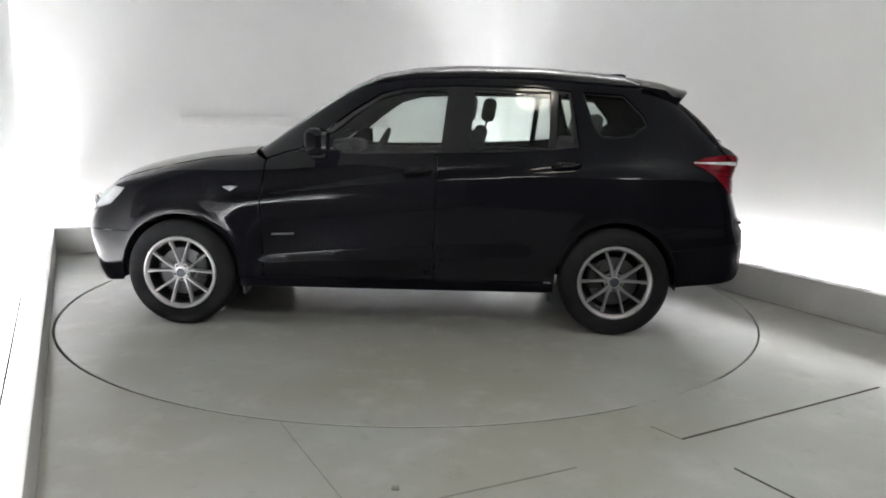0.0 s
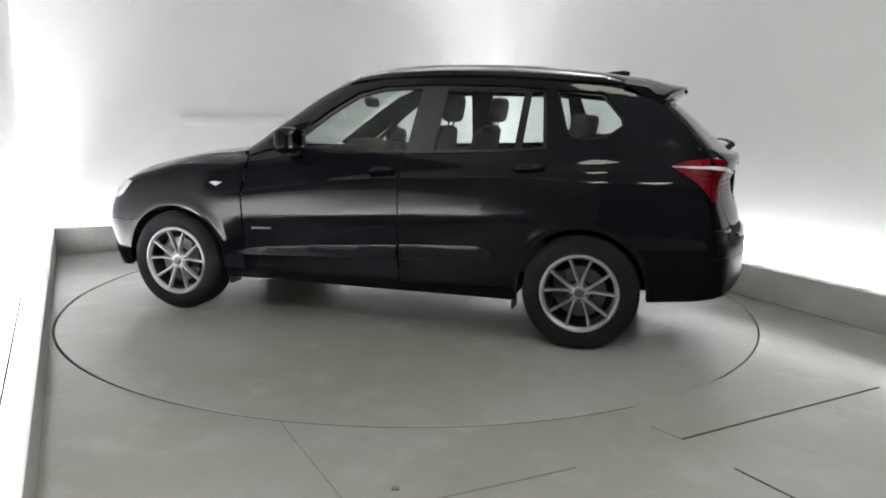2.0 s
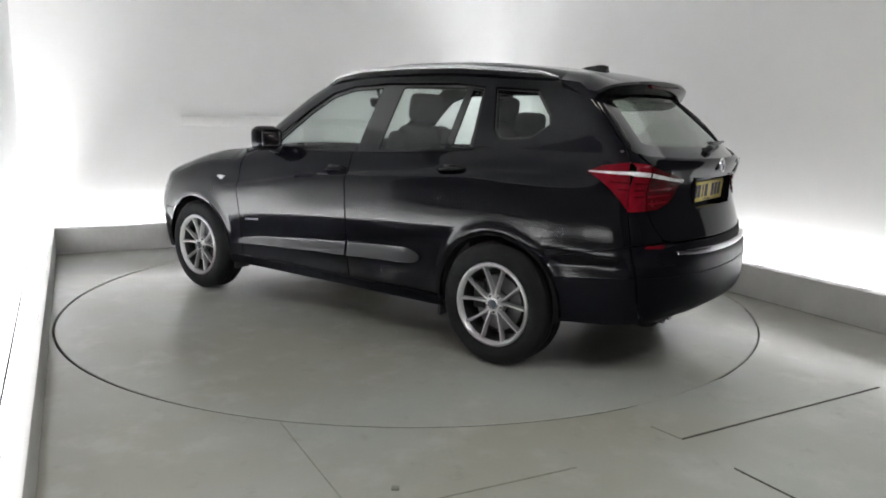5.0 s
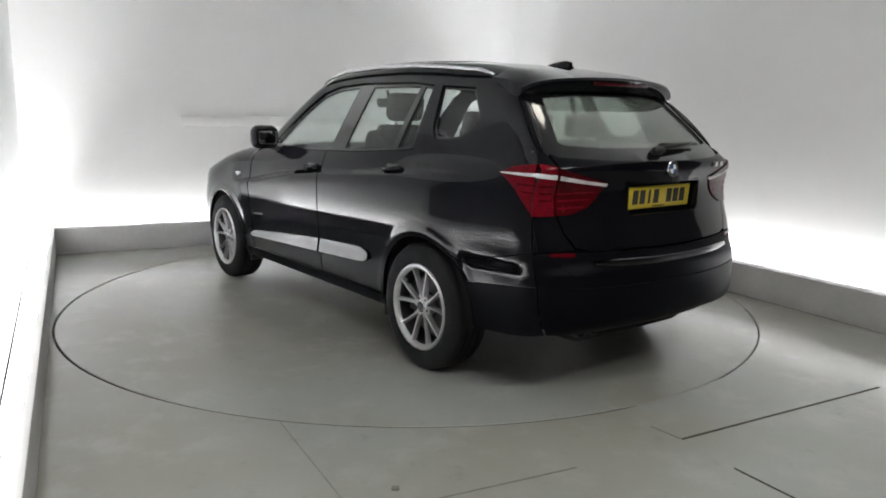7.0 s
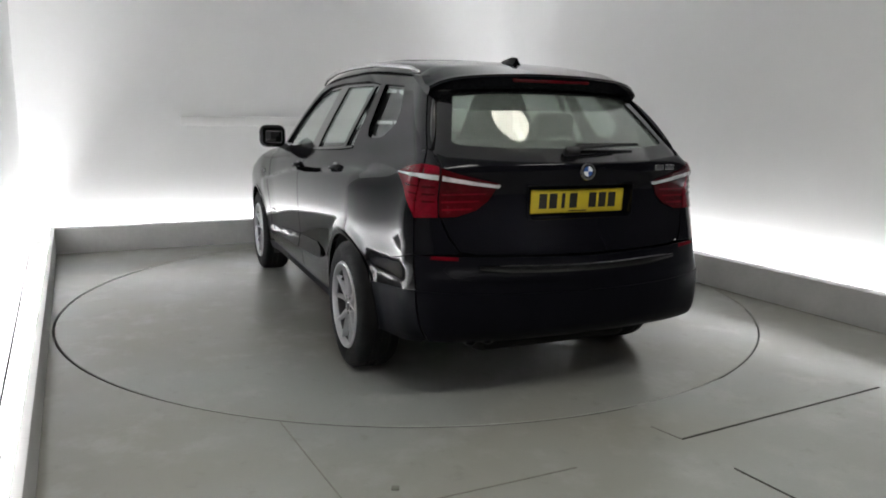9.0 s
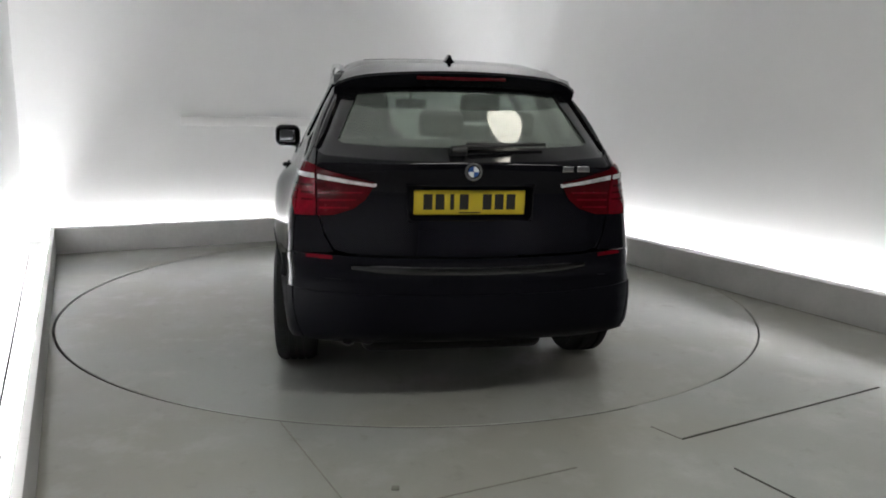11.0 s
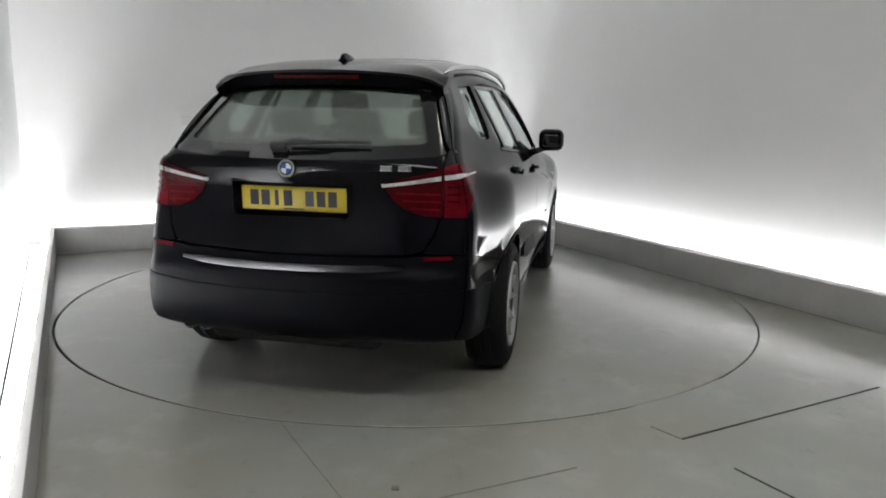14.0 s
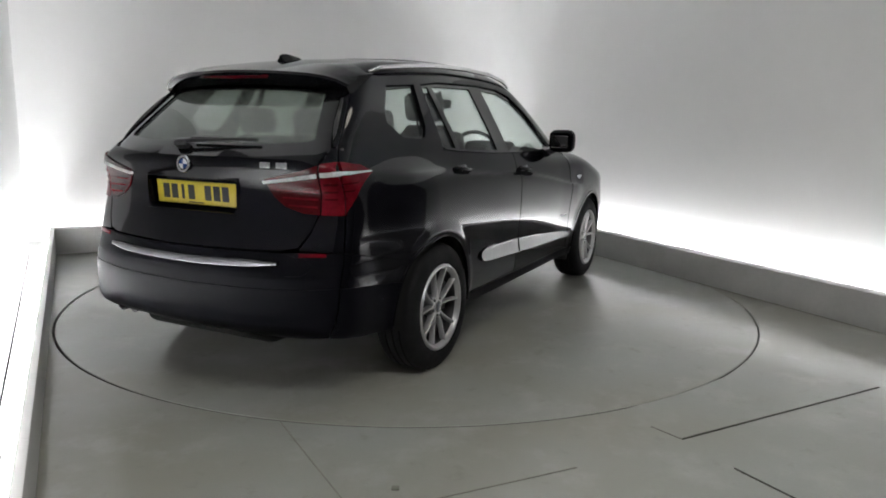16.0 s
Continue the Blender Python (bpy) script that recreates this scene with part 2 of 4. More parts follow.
    bmesh.ops.recalc_face_normals(bm, faces=bm.faces[:])
    table = tagged(part("turntable", bm, DISC), "flush round turntable painted the same grey as the floor", "turntable")
    table.location = (*DISC_AT, 0)
    # edge in the dark joint colour, so that the groove reads black
    edge = spun([(DISC_R + 0.001, -0.05), (DISC_R + 0.001, -0.0035), (DISC_R + 0.003, -0.005), (DISC_R + 0.003, -0.05)], 160, True)
    edge.transform(Matrix.Rotation(radians(90), 4, "X"))
    part("rim", edge, JOINT, table, "dark steel edge along the groove")
    # kerbs with a light trough behind
    k = 0.004
    left = room_box("kerb_left", U0 - LIP, U0, -4.9, V1, -0.02, KERB_H, KERB, k)
    back = room_box("kerb_back", U0 - LIP, U1 + KERB_W, V1 + 0.001, V1 + KERB_W, -0.02, KERB_H - 0.002, KERB, k)
    right = room_box("kerb_right", U1, U1 + KERB_W, VK, V1, -0.02, KERB_H, KERB, k)
    for ob in (left, back, right):
        tagged(ob, "low grey painted kerb in front of a light trough", "kerb")
    trough = room_box("trough_floor", W0, U0 - LIP - 0.001, -4.9, WV, -0.02, 0.10, WHITE_TOP, 0.002)
    tagged(trough, "white painted board in the light trough", "trim")
    cap = room_box("kerb_top", U0 - 0.035, U0 + 0.003, -4.9, V1 - 0.002, KERB_H + 0.002, KERB_H + 0.012, WHITE_TOP, 0.003)
    tagged(cap, "white painted edge strip on top of the kerb", "kerb")
    seam = Vector((-2.702, 2.4)), Vector((-2.652, -1.6))
    d = seam[1] - seam[0]
    part("trough_joint", rbox((d.length, 0.007, 0.004), ((seam[0].x + seam[1].x) / 2, (seam[0].y + seam[1].y) / 2, 0.102), 0, turn=(0, 0, math.degrees(math.atan2(d.y, d.x)))), GAP_BLACK, trough)
    # dirt line along the foot of the right-hand kerb
    part("kerb_joint", rbox((0.010, V1 - VK - 0.02, 0.006), (U1 - 0.006, (V1 + VK) / 2, 0.0), 0), FAINT_JOINT, right)
    # walls and ceiling
    # the end stretches are out of view, darkened for the car's reflections
    for name, b in (("wall_left", (W0 - WALL_T, W0, VL, WV)), ("wall_right", (W1, W1 + WALL_T, VE, WV)), ("wall_left_end", (W0 - WALL_T, W0, V0, VL)), ("wall_right_end", (W1, W1 + WALL_T, V0, VE)),
                    ("wall_back", (W0 - WALL_T, W1 + WALL_T, WV, WV + WALL_T)), ("wall_front", (W0 - WALL_T, W1 + WALL_T, V0 - WALL_T, V0))):
        tagged(room_box(name, *b, -0.08, ROOM_H, LEFT_END_GREY if name == "wall_left_end" else END_DARK if name in DARK else WALL), "unseen grey end wall, toned to darken reflections in the car" if name in DARK else "plain matt white studio wall", "wall")
    tagged(room_box("ceiling", W0 - WALL_T, W1 + WALL_T, V0 - WALL_T, WV + WALL_T, ROOM_H, ROOM_H + 0.12, CEIL), "plain pale ceiling", "ceiling")
    # added bounce board, out of view: throws strip light onto kerb and car
    bounce_board = room_box("baseboard", W0 + 0.001, W0 + 0.014, -2.9, VL - 0.002, -0.02, 0.66, WHITE_TOP, 0.003)
    tagged(bounce_board, "unseen low white board, added to bounce strip light", "baseboard")
    # rounded corner between the back and right walls
    bend = [(W1 - COVE + COVE * math.cos(radians(a)), WV - COVE + COVE * math.sin(radians(a))) for a in range(0, 91, 6)]
    bm = bmesh.new()
    ring = [[bm.verts.new((u, v, z)) for u, v in bend + [(W1, WV)]] for z in (-0.01, ROOM_H)]
    n = len(ring[0])
    for i in range(n):
        bm.faces.new((ring[0][i], ring[0][(i + 1) % n], ring[1][(i + 1) % n], ring[1][i]))
    bm.faces.new(ring[0]), bm.faces.new(ring[1])
    bmesh.ops.recalc_face_normals(bm, faces=bm.faces[:])
    cove = tagged(part("wall_corner", soft_shade(bm, 30), WALL), "smoothly rounded white wall corner", "wall", kind="structure")
    cove.matrix_world = ROOM
    # strip lights in the troughs
    for name, b in (("left", (U0 - LIP - 0.05, U0 - LIP - 0.01, -3.1, V1 - 0.15)), ("right", (U1 + KERB_W + 0.035, U1 + KERB_W + 0.075, -3.6, V1 - 0.02)),
                    ("back", (U0 + 0.0, U1 - 0.02, V1 + KERB_W + 0.035, V1 + KERB_W + 0.075))):
        h = 0.17 if name == "left" else 0.12
        lamp = tagged(part("strip_light", rbox((b[1] - b[0] + 0.02, b[3] - b[2], 0.03), ((b[0] + b[1]) / 2, (b[2] + b[3]) / 2, h - 0.025), 0.004), WHITE_TOP),
                      "white strip light hidden behind the kerb", "strip light", "strip lights behind the kerbs")
        lamp.matrix_world = ROOM
        part("diffuser", rbox((b[1] - b[0], b[3] - b[2] - 0.02, 0.02), ((b[0] + b[1]) / 2, (b[2] + b[3]) / 2, h), 0.004), LEFT_STRIP if name == "left" else STRIP, lamp, "glowing cool white diffuser")
        part("bracket", rbox((0.06, 0.06, h - 0.03), ((b[0] + b[1]) / 2, (b[2] + b[3]) / 2, (h - 0.03) / 2 - 0.004), 0.003), WHITE_TOP, lamp)
    # thin board on the back wall; its greyer colour draws a darker band
    bm = rbox((2.35, 0.006, 0.095), (-0.09, WV - 0.0025, 1.293), 0.002)
    rail = tagged(part("wall_trim", bm, BOARD), "thin greyish board along the white wall", "trim", kind="structure")
    rail.matrix_world = ROOM
    # round ceiling lamps
    for x, y in LAMPS:
        body = spun([(0.0, 0.0), (0.235, 0.0), (0.245, -0.01), (0.245, -0.05), (0.225, -0.055), (0.225, -0.03), (0.0, -0.03)], 48)
        body.transform(Matrix.Rotation(radians(90), 4, "X"))
        lamp = tagged(part("ceiling_lamp", body, WHITE_TOP), "round white ceiling lamp, switched on", "lamp", "round ceiling lamps")
        lamp.location = (x, y, ROOM_H - 0.001)
        d = spun([(0.0, -0.045), (0.13, -0.044), (0.20, -0.04), (0.223, -0.034), (0.0, -0.032)], 48)
        d.transform(Matrix.Rotation(radians(90), 4, "X"))
        part("diffuser", d, LAMP, lamp, "glowing opal diffuser")
    # oblong fill panels, added out of view over and behind the camera
    for u, v in FILL_PANELS:
        body = tagged(part("fill_panel", rbox((1.24, 0.64, 0.05), (0, 0, -0.025), 0.006), WHITE_TOP), "oblong white fill light panel, added out of view", "lamp", "ceiling light panels")
        body.matrix_world = ROOM @ pose(u, v, ROOM_H)
        part("diffuser", rbox((1.18, 0.58, 0.012), (0, 0, -0.052), 0.003), FILL, body, "glowing opal diffuser")
    return table


LAMPS = [(1.0, -1.6)]
# added fill panels, placed to even out floor and wall brightness
FILL_PANELS = [(-1.5, -4.1), (0.5, -4.9)]


# ---- the car's outer form: x forward, y to its left, z up, from the middle of the wheelbase ----
def cubic(points):
    """Natural cubic through (x, y) points, straight beyond the ends."""
    pts = sorted(points)
    x, y = np.array([q[0] for q in pts], float), np.array([q[1] for q in pts], float)
    n, h = len(x), np.diff(x)
    a, r = np.eye(n), np.zeros(n)
    for i in range(1, n - 1):
        a[i, i - 1:i + 2] = h[i - 1], 2 * (h[i - 1] + h[i]), h[i]
        r[i] = 6 * ((y[i + 1] - y[i]) / h[i] - (y[i] - y[i - 1]) / h[i - 1])
    m = np.linalg.solve(a, r)

    def value(q):
        q = np.clip(q, x[0], x[-1])
        i = np.clip(np.searchsorted(x, q) - 1, 0, n - 2)
        p0, p1, d = x[i + 1] - q, q - x[i], h[i]
        return (m[i] * p0 ** 3 + m[i + 1] * p1 ** 3) / (6 * d) + (y[i] / d - m[i] * d / 6) * p0 + (y[i + 1] / d - m[i + 1] * d / 6) * p1
    return value


def rounded(points, steps=6):
    """A closed Catmull-Rom outline."""
    q = np.array(points, float)
    out = []
    for i in range(len(q)):
        a, b, c, d = q[i - 1], q[i], q[(i + 1) % len(q)], q[(i + 2) % len(q)]
        for t in np.arange(steps) / steps:
            out.append(0.5 * (2 * b + (c - a) * t + (2 * a - 5 * b + 4 * c - d) * t * t + (3 * b - a - 3 * c + d) * t ** 3))
    return np.array(out)


def sdf(poly, x, y):
    """Signed distance to a closed outline, negative inside."""
    a, b = poly, np.roll(poly, -1, 0)
    e = b - a
    px, py = x[:, None] - a[:, 0], y[:, None] - a[:, 1]
    t = np.clip((px * e[:, 0] + py * e[:, 1]) / (e ** 2).sum(1), 0, 1)
    d = np.sqrt(((px - t * e[:, 0]) ** 2 + (py - t * e[:, 1]) ** 2).min(1))
    cross = (a[:, 1] > y[:, None]) != (b[:, 1] > y[:, None])
    den = np.where(np.abs(e[:, 1]) < 1e-9, 1e-9, e[:, 1])
    inside = (cross & (x[:, None] < a[:, 0] + e[:, 0] * (y[:, None] - a[:, 1]) / den)).sum(1) % 2 == 1
    return np.where(inside, -d, d)


SIDE_VIEW = rounded([(2.05, 0.22), (2.20, 0.245), (2.265, 0.34), (2.28, 0.50), (2.275, 0.64), (2.235, 0.755), (2.17, 0.845), (2.07, 0.918), (1.9, 1.0),
                     (1.6, 1.078), (1.3, 1.124), (1.08, 1.142), (0.98, 1.165), (0.71, 1.35), (0.4, 1.545), (0.2, 1.645), (0.0, 1.69), (-0.3, 1.717),
                     (-0.6, 1.722), (-1.0, 1.712), (-1.4, 1.685), (-1.7, 1.638), (-1.81, 1.592), (-1.90, 1.522), (-2.04, 1.407), (-2.165, 1.297), (-2.255, 1.217), (-2.306, 1.172),
                     (-2.296, 1.11), (-2.276, 1.03), (-2.290, 0.93), (-2.322, 0.83), (-2.340, 0.765), (-2.352, 0.716), (-2.384, 0.680), (-2.395, 0.655), (-2.398, 0.56),
                     (-2.392, 0.46), (-2.36, 0.39), (-2.25, 0.335), (-2.0, 0.27), (-1.0, 0.24), (0.0, 0.23), (1.0, 0.22)])
PLAN_VIEW = rounded([(2.25, 0.0), (2.235, 0.3), (2.175, 0.55), (2.075, 0.76), (1.955, 0.895), (1.7, 0.985), (1.3, 1.02), (0.0, 1.05), (-1.4, 1.05), (-1.8, 0.99),
                     (-2.02, 0.93), (-2.17, 0.85), (-2.28, 0.71), (-2.355, 0.5), (-2.385, 0.25), (-2.392, 0.0), (-2.385, -0.25), (-2.0, -0.6), (0.0, -0.7), (2.0, -0.6), (2.235, -0.3)], 4)
BASE = cubic([(0.15, 0.83), (0.25, 0.875), (0.33, 0.897), (0.42, 0.91), (0.52, 0.917), (0.62, 0.925), (0.72, 0.934), (0.82, 0.938), (0.92, 0.934), (1.02, 0.917), (1.10, 0.887), (1.16, 0.858),
              (1.25, 0.815), (1.40, 0.737), (1.55, 0.655), (1.64, 0.60), (1.75, 0.52), (1.9, 0.4)])
SWAGE = cubic([(1.3, 0.83), (1.1, 0.845), (0.85, 0.872), (0.49, 0.925), (-0.06, 0.995), (-0.62, 1.03), (-1.11, 1.07), (-1.5, 1.095), (-2.2, 1.12)])
NOSE_RAKE = cubic([(0.18, 0.12), (0.27, 0.08), (0.335, 0.05), (0.46, 0.02), (0.57, -0.004), (0.67, 0.008), (0.75, 0.04), (0.83, 0.065), (0.92, 0.03), (1.02, 0.0), (1.2, 0.0)])
AXLES = (1.405, -1.405)
HUB_Z = 0.35


def ease(t):
    t = np.clip(t, 0, 1)
    return t * t * (3 - 2 * t)


def half_width(x, z):
    up = ease((z - 1.0) / 0.2)
    w = BASE(z) - up * (0.09 * ease((-x - 0.6) / 1.4) + 0.06 * ease((x - 0.2) / 0.8))
    w = w - (1 - up) * ((0.045 + 0.055 * ease((z - 0.5) / 0.3)) * ease((-x - 1.42) / 0.65) - 0.022 * ease((x - 0.6) / 0.7))
    back = ease((-x - 1.3) / 0.7)
    w = w + back * (0.032 * ease((z - 1.20) / 0.26) - 0.014 * np.exp(-((z - 1.08) / 0.13) ** 2) - 0.018 * ease((0.72 - z) / 0.1))
    along = ease((1.18 - x) / 0.2) * ease((x + 2.0) / 0.5)
    zs = SWAGE(x)
    w = w + along * (0.011 * np.tanh((zs - z) / 0.015) * np.exp(-((z - zs) / 0.11) ** 2))
    for a in AXLES:
        r = np.hypot(x - a, z - HUB_Z - 0.01)
        w = w + 0.006 * np.exp(-((r - 0.41) / 0.03) ** 2)
    return w


def smax(a, b, k):
    h = np.maximum(k - np.abs(a - b), 0) / k
    return np.maximum(a, b) + h * h * k / 4


def form(x, y, z):
    ay = np.abs(y)
    x = x + NOSE_RAKE(z) * ease((x - 1.5) / 0.45)
    xe = x + np.where(x < 0, 0.25, 0.15) * ay ** 2 * np.tanh(x / 0.9)
    s = sdf(SIDE_VIEW, xe, z + 0.045 * ay ** 2 + 0.06 * ay ** 4 * ease((x - 1.15) / 0.5))
    return smax(smax(s, ay - half_width(x, z), 0.10), sdf(PLAN_VIEW, x, ay), 0.08)


def solve(axis, a, b):
    """Where the form's skin lies along an axis ('y', 'z', 'front', 'rear') over the two other coordinates."""
    a, b = np.asarray(a, float), np.asarray(b, float)
    spans = {"y": (0.2, 1.15), "z": (0.6, 1.9), "front": (1.0, 2.5), "rear": (-1.3, -2.6)}[axis]
    lo, hi = np.full(a.shape, spans[0]), np.full(a.shape, spans[1])

    def place(q):
        return {"y": (a, q, b), "z": (a, b, q)}.get(axis, (q, a, b))
    for _ in range(15):
        mid = (lo + hi) / 2
        out = form(*place(mid)) > 0
        hi, lo = np.where(out, mid, hi), np.where(out, lo, mid)
    return np.stack(place((lo + hi) / 2), -1)


def normal_at(q, e=0.006):
    g = []
    for i in range(3):
        d = np.zeros(3)
        d[i] = e
        g.append(form(*(q + d).T) - form(*(q - d).T))
    g = np.stack(g, -1)
    return g / np.linalg.norm(g, axis=1)[:, None]


def dense(loop, step):
    out = []
    n = len(loop)
    for i in range(n):
        a, b = np.array(loop[i]), np.array(loop[(i + 1) % n])
        k = max(1, int(math.ceil(np.linalg.norm(b - a) / step)))
        out += [a + (b - a) * j / k for j in range(k)]
    return np.array(out)


def inset(loop, d):
    """Moves a closed outline inwards by d."""
    q = np.array(loop, float)
    if d == 0:
        return q
    area = (q[:, 0] * np.roll(q[:, 1], -1) - np.roll(q[:, 0], -1) * q[:, 1]).sum()
    e1, e2 = q - np.roll(q, 1, 0), np.roll(q, -1, 0) - q
    e1, e2 = e1 / np.maximum(np.linalg.norm(e1, axis=1), 1e-9)[:, None], e2 / np.maximum(np.linalg.norm(e2, axis=1), 1e-9)[:, None]
    n = np.stack([-(e1 + e2)[:, 1], (e1 + e2)[:, 0]], -1)
    n /= np.maximum(np.linalg.norm(n, axis=1), 1e-9)[:, None]
    return q + n * d * (1 if area > 0 else -1)


def sheet(axis, loop, cell=0.04, off=0.0, thick=0.012, gap=0.0025, holes=(), lift=None):
    """A solid panel on the skin: its outline seen along the axis, lifted by off, with rim and back. Returns verts, faces, normals."""
    loops = [dense(inset(loop, gap), cell)] + [dense(inset(h, -gap), cell) for h in holes]
    lo, hi = loops[0].min(0), loops[0].max(0)
    gx, gy = np.meshgrid(np.arange(lo[0] + cell / 2, hi[0], cell), np.arange(lo[1] + cell / 2, hi[1], cell))
    gy = gy + 0.0
    gx[1::2] += cell / 2
    grid = np.stack([gx.ravel(), gy.ravel()], -1)
    inside = sdf(loops[0], grid[:, 0], grid[:, 1]) < -0.4 * cell
    for h in loops[1:]:
        inside &= sdf(h, grid[:, 0], grid[:, 1]) > 0.4 * cell
    pts, edges = [], []
    for lp in loops:
        k = len(pts)
        pts += [tuple(q) for q in lp]
        edges += [(k + i, k + (i + 1) % len(lp)) for i in range(len(lp))]
    pts += [tuple(q) for q in grid[inside]]
    vs, _, fs, *_ = delaunay_2d_cdt([Vector(q) for q in pts], edges, [], 0, 1e-7)
    flat = np.array([tuple(v) for v in vs])
    tri = np.array([f for f in fs if len(f) == 3])
    mid = flat[tri].mean(1)
    ok = sdf(loops[0], mid[:, 0], mid[:, 1]) < 0
    for h in loops[1:]:
        ok &= sdf(h, mid[:, 0], mid[:, 1]) > 0
    tri = tri[ok]
    top = solve(axis, flat[:, 0], flat[:, 1])
    nor = normal_at(top)
    a, b, c = top[tri[:, 0]], top[tri[:, 1]], top[tri[:, 2]]
    flip = (np.cross(b - a, c - a) * nor[tri[:, 0]]).sum(1) < 0
    tri[flip] = tri[flip][:, ::-1]
    top = top + nor * off
    if lift:
        # a face that leans out towards its lower edge
        top = top + nor * lift(flat[:, 0], flat[:, 1])[:, None]
        e = 0.004
        slope = (lift(flat[:, 0], flat[:, 1] + e) - lift(flat[:, 0], flat[:, 1] - e)) / (2 * e)
        nor = nor - np.stack([0 * slope, 0 * slope, slope], -1)
        nor = nor / np.linalg.norm(nor, axis=1)[:, None]
    low = top - nor * thick
    count = {}
    for f in tri:
        for i in range(3):
            e = (f[i], f[(i + 1) % 3])
            count[e] = count.get(e, 0) + 1
    rim = [e for e in count if (e[1], e[0]) not in count]
    n = len(top)
    verts, norms = [top, low], [nor, -nor]
    faces = [tuple(f) for f in tri] + [tuple(int(i) + n for i in f[::-1]) for f in tri]
    k = 2 * n
    rv, rn = [], []
    for i, j in rim:
        d = np.cross(top[j] - top[i], nor[i])
        d = d / max(np.linalg.norm(d), 1e-9)
        rv += [top[i], top[j], low[j], low[i]]
        rn += [d] * 4
        faces.append((k + 1, k, k + 3, k + 2))
        k += 4
    return np.concatenate(verts + [np.array(rv)]), faces, np.concatenate(norms + [np.array(rn)])


def panel(name, axis, loop, material, parents, both=False, label="", **kw):
    """Builds a panel; with both, its mirror image too. parents: one, or (left, right). Returns the objects."""
    v, f, n = sheet(axis, loop, **kw)
    parents = parents if isinstance(parents, (list, tuple)) else (parents, parents)
    made = [part(name, mesh_of(name, v, f, n), material, parents[0], label)]
    if both:
        flip = np.array([1, -1, 1])
        made.append(part(name, mesh_of(name, v * flip, [q[::-1] for q in f], n * flip), material, parents[1], label))
    return made


def arc(cx, cz, r, a0, a1, n=14):
    return [(cx + r * math.cos(radians(a0 + (a1 - a0) * i / n)), cz + r * math.sin(radians(a0 + (a1 - a0) * i / n))) for i in range(n + 1)]


# ---- car parts ----
def mirrored(half):
    """A whole outline from its half with y >= 0, listed from the centre top to the centre bottom."""
    return list(half) + [(-y, z) for y, z in reversed(half) if y > 1e-6]


def wheel(name, at, outward, car):
    """A tyre on a ten-spoke alloy rim; outward is 1 for the left side and -1 for the right."""
    hub = new(name)
    hub.parent = car
    hub.matrix_local = pose(*at, 0, 0, 0 if outward > 0 else 180)
    tagged(hub, "black tyre on a ten-spoke silver alloy rim")
    prof = [(0.226, 0.092), (0.236, 0.104), (0.262, 0.112), (0.296, 0.113), (0.322, 0.106), (0.338, 0.094), (0.347, 0.080), (0.3495, 0.062),
            (0.3495, 0.048), (0.342, 0.046), (0.342, 0.038), (0.350, 0.036), (0.350, 0.006), (0.343, 0.004), (0.343, -0.004), (0.350, -0.006), (0.350, -0.036),
            (0.342, -0.038), (0.342, -0.046), (0.3495, -0.048), (0.3495, -0.062), (0.347, -0.080), (0.33, -0.105), (0.262, -0.112), (0.226, -0.092)]
    part("tyre", spun(prof, 72, True), RUBBER, hub)
    rim = part("rim", spun([(0.240, 0.104), (0.236, 0.113), (0.226, 0.115), (0.215, 0.106), (0.209, 0.088), (0.214, 0.080), (0.228, 0.09)], 72, True), ALLOY, hub)
    # barrel in dark metal: shade behind the spokes put into its colour
    part("rim_barrel", spun([(0.210, 0.086), (0.203, 0.05), (0.199, -0.06), (0.208, -0.092), (0.228, -0.098), (0.206, -0.05), (0.207, 0.05), (0.216, 0.082)], 60, True), BRAKE, hub)
    for k in range(5):
        for s in (-1, 1):
            a0, a1 = radians(90 + 72 * k + 7 * s), radians(90 + 72 * k + 17.5 * s)
            verts = []
            for r, a, w, h, d in ((0.040, a0 - 0.0, 0.011, 0.084, 0.035), (0.085, a0 + (a1 - a0) * 0.45, 0.0078, 0.090, 0.032), (0.150, a0 + (a1 - a0) * 0.8, 0.0068, 0.096, 0.030), (0.216, a1, 0.0092, 0.103, 0.030)):
                c, t = Vector((math.cos(a), 0, math.sin(a))), Vector((-math.sin(a), 0, math.cos(a)))
                for dw, dh in ((-1.25, -d), (-1, -0.006), (-0.55, 0), (0.55, 0), (1, -0.006), (1.25, -d)):
                    q = c * r + t * (w * dw)
                    verts.append((q.x, h + dh, q.z))
            faces = [(i * 6 + j, i * 6 + (j + 1) % 6, (i + 1) * 6 + (j + 1) % 6, (i + 1) * 6 + j) for i in range(3) for j in range(6)]
            faces += [tuple(reversed(range(6))), tuple(range(18, 24))]
            bm = bmesh.new()
            bv = [bm.verts.new(v) for v in verts]
            for f in faces:
                bm.faces.new([bv[i] for i in f])
            bmesh.ops.recalc_face_normals(bm, faces=bm.faces[:])
            part("spoke", soft_shade(bm, 40), ALLOY, rim)
    part("hub", spun([(0.0, 0.086), (0.034, 0.086), (0.038, 0.083), (0.058, 0.080), (0.063, 0.072), (0.060, 0.03), (0.0, 0.03)], 40), ALLOY, hub)
    part("centre_cap", spun([(0.0, 0.091), (0.024, 0.090), (0.031, 0.087), (0.032, 0.08), (0.0, 0.08)], 32), CAP, hub, "dark round cap")
    part("cap_ring", spun([(0.026, 0.0915), (0.0325, 0.0905), (0.034, 0.084), (0.03, 0.082), (0.025, 0.088)], 32, True), CHROME, hub)
    for k in range(5):
        a = radians(54 + 72 * k)
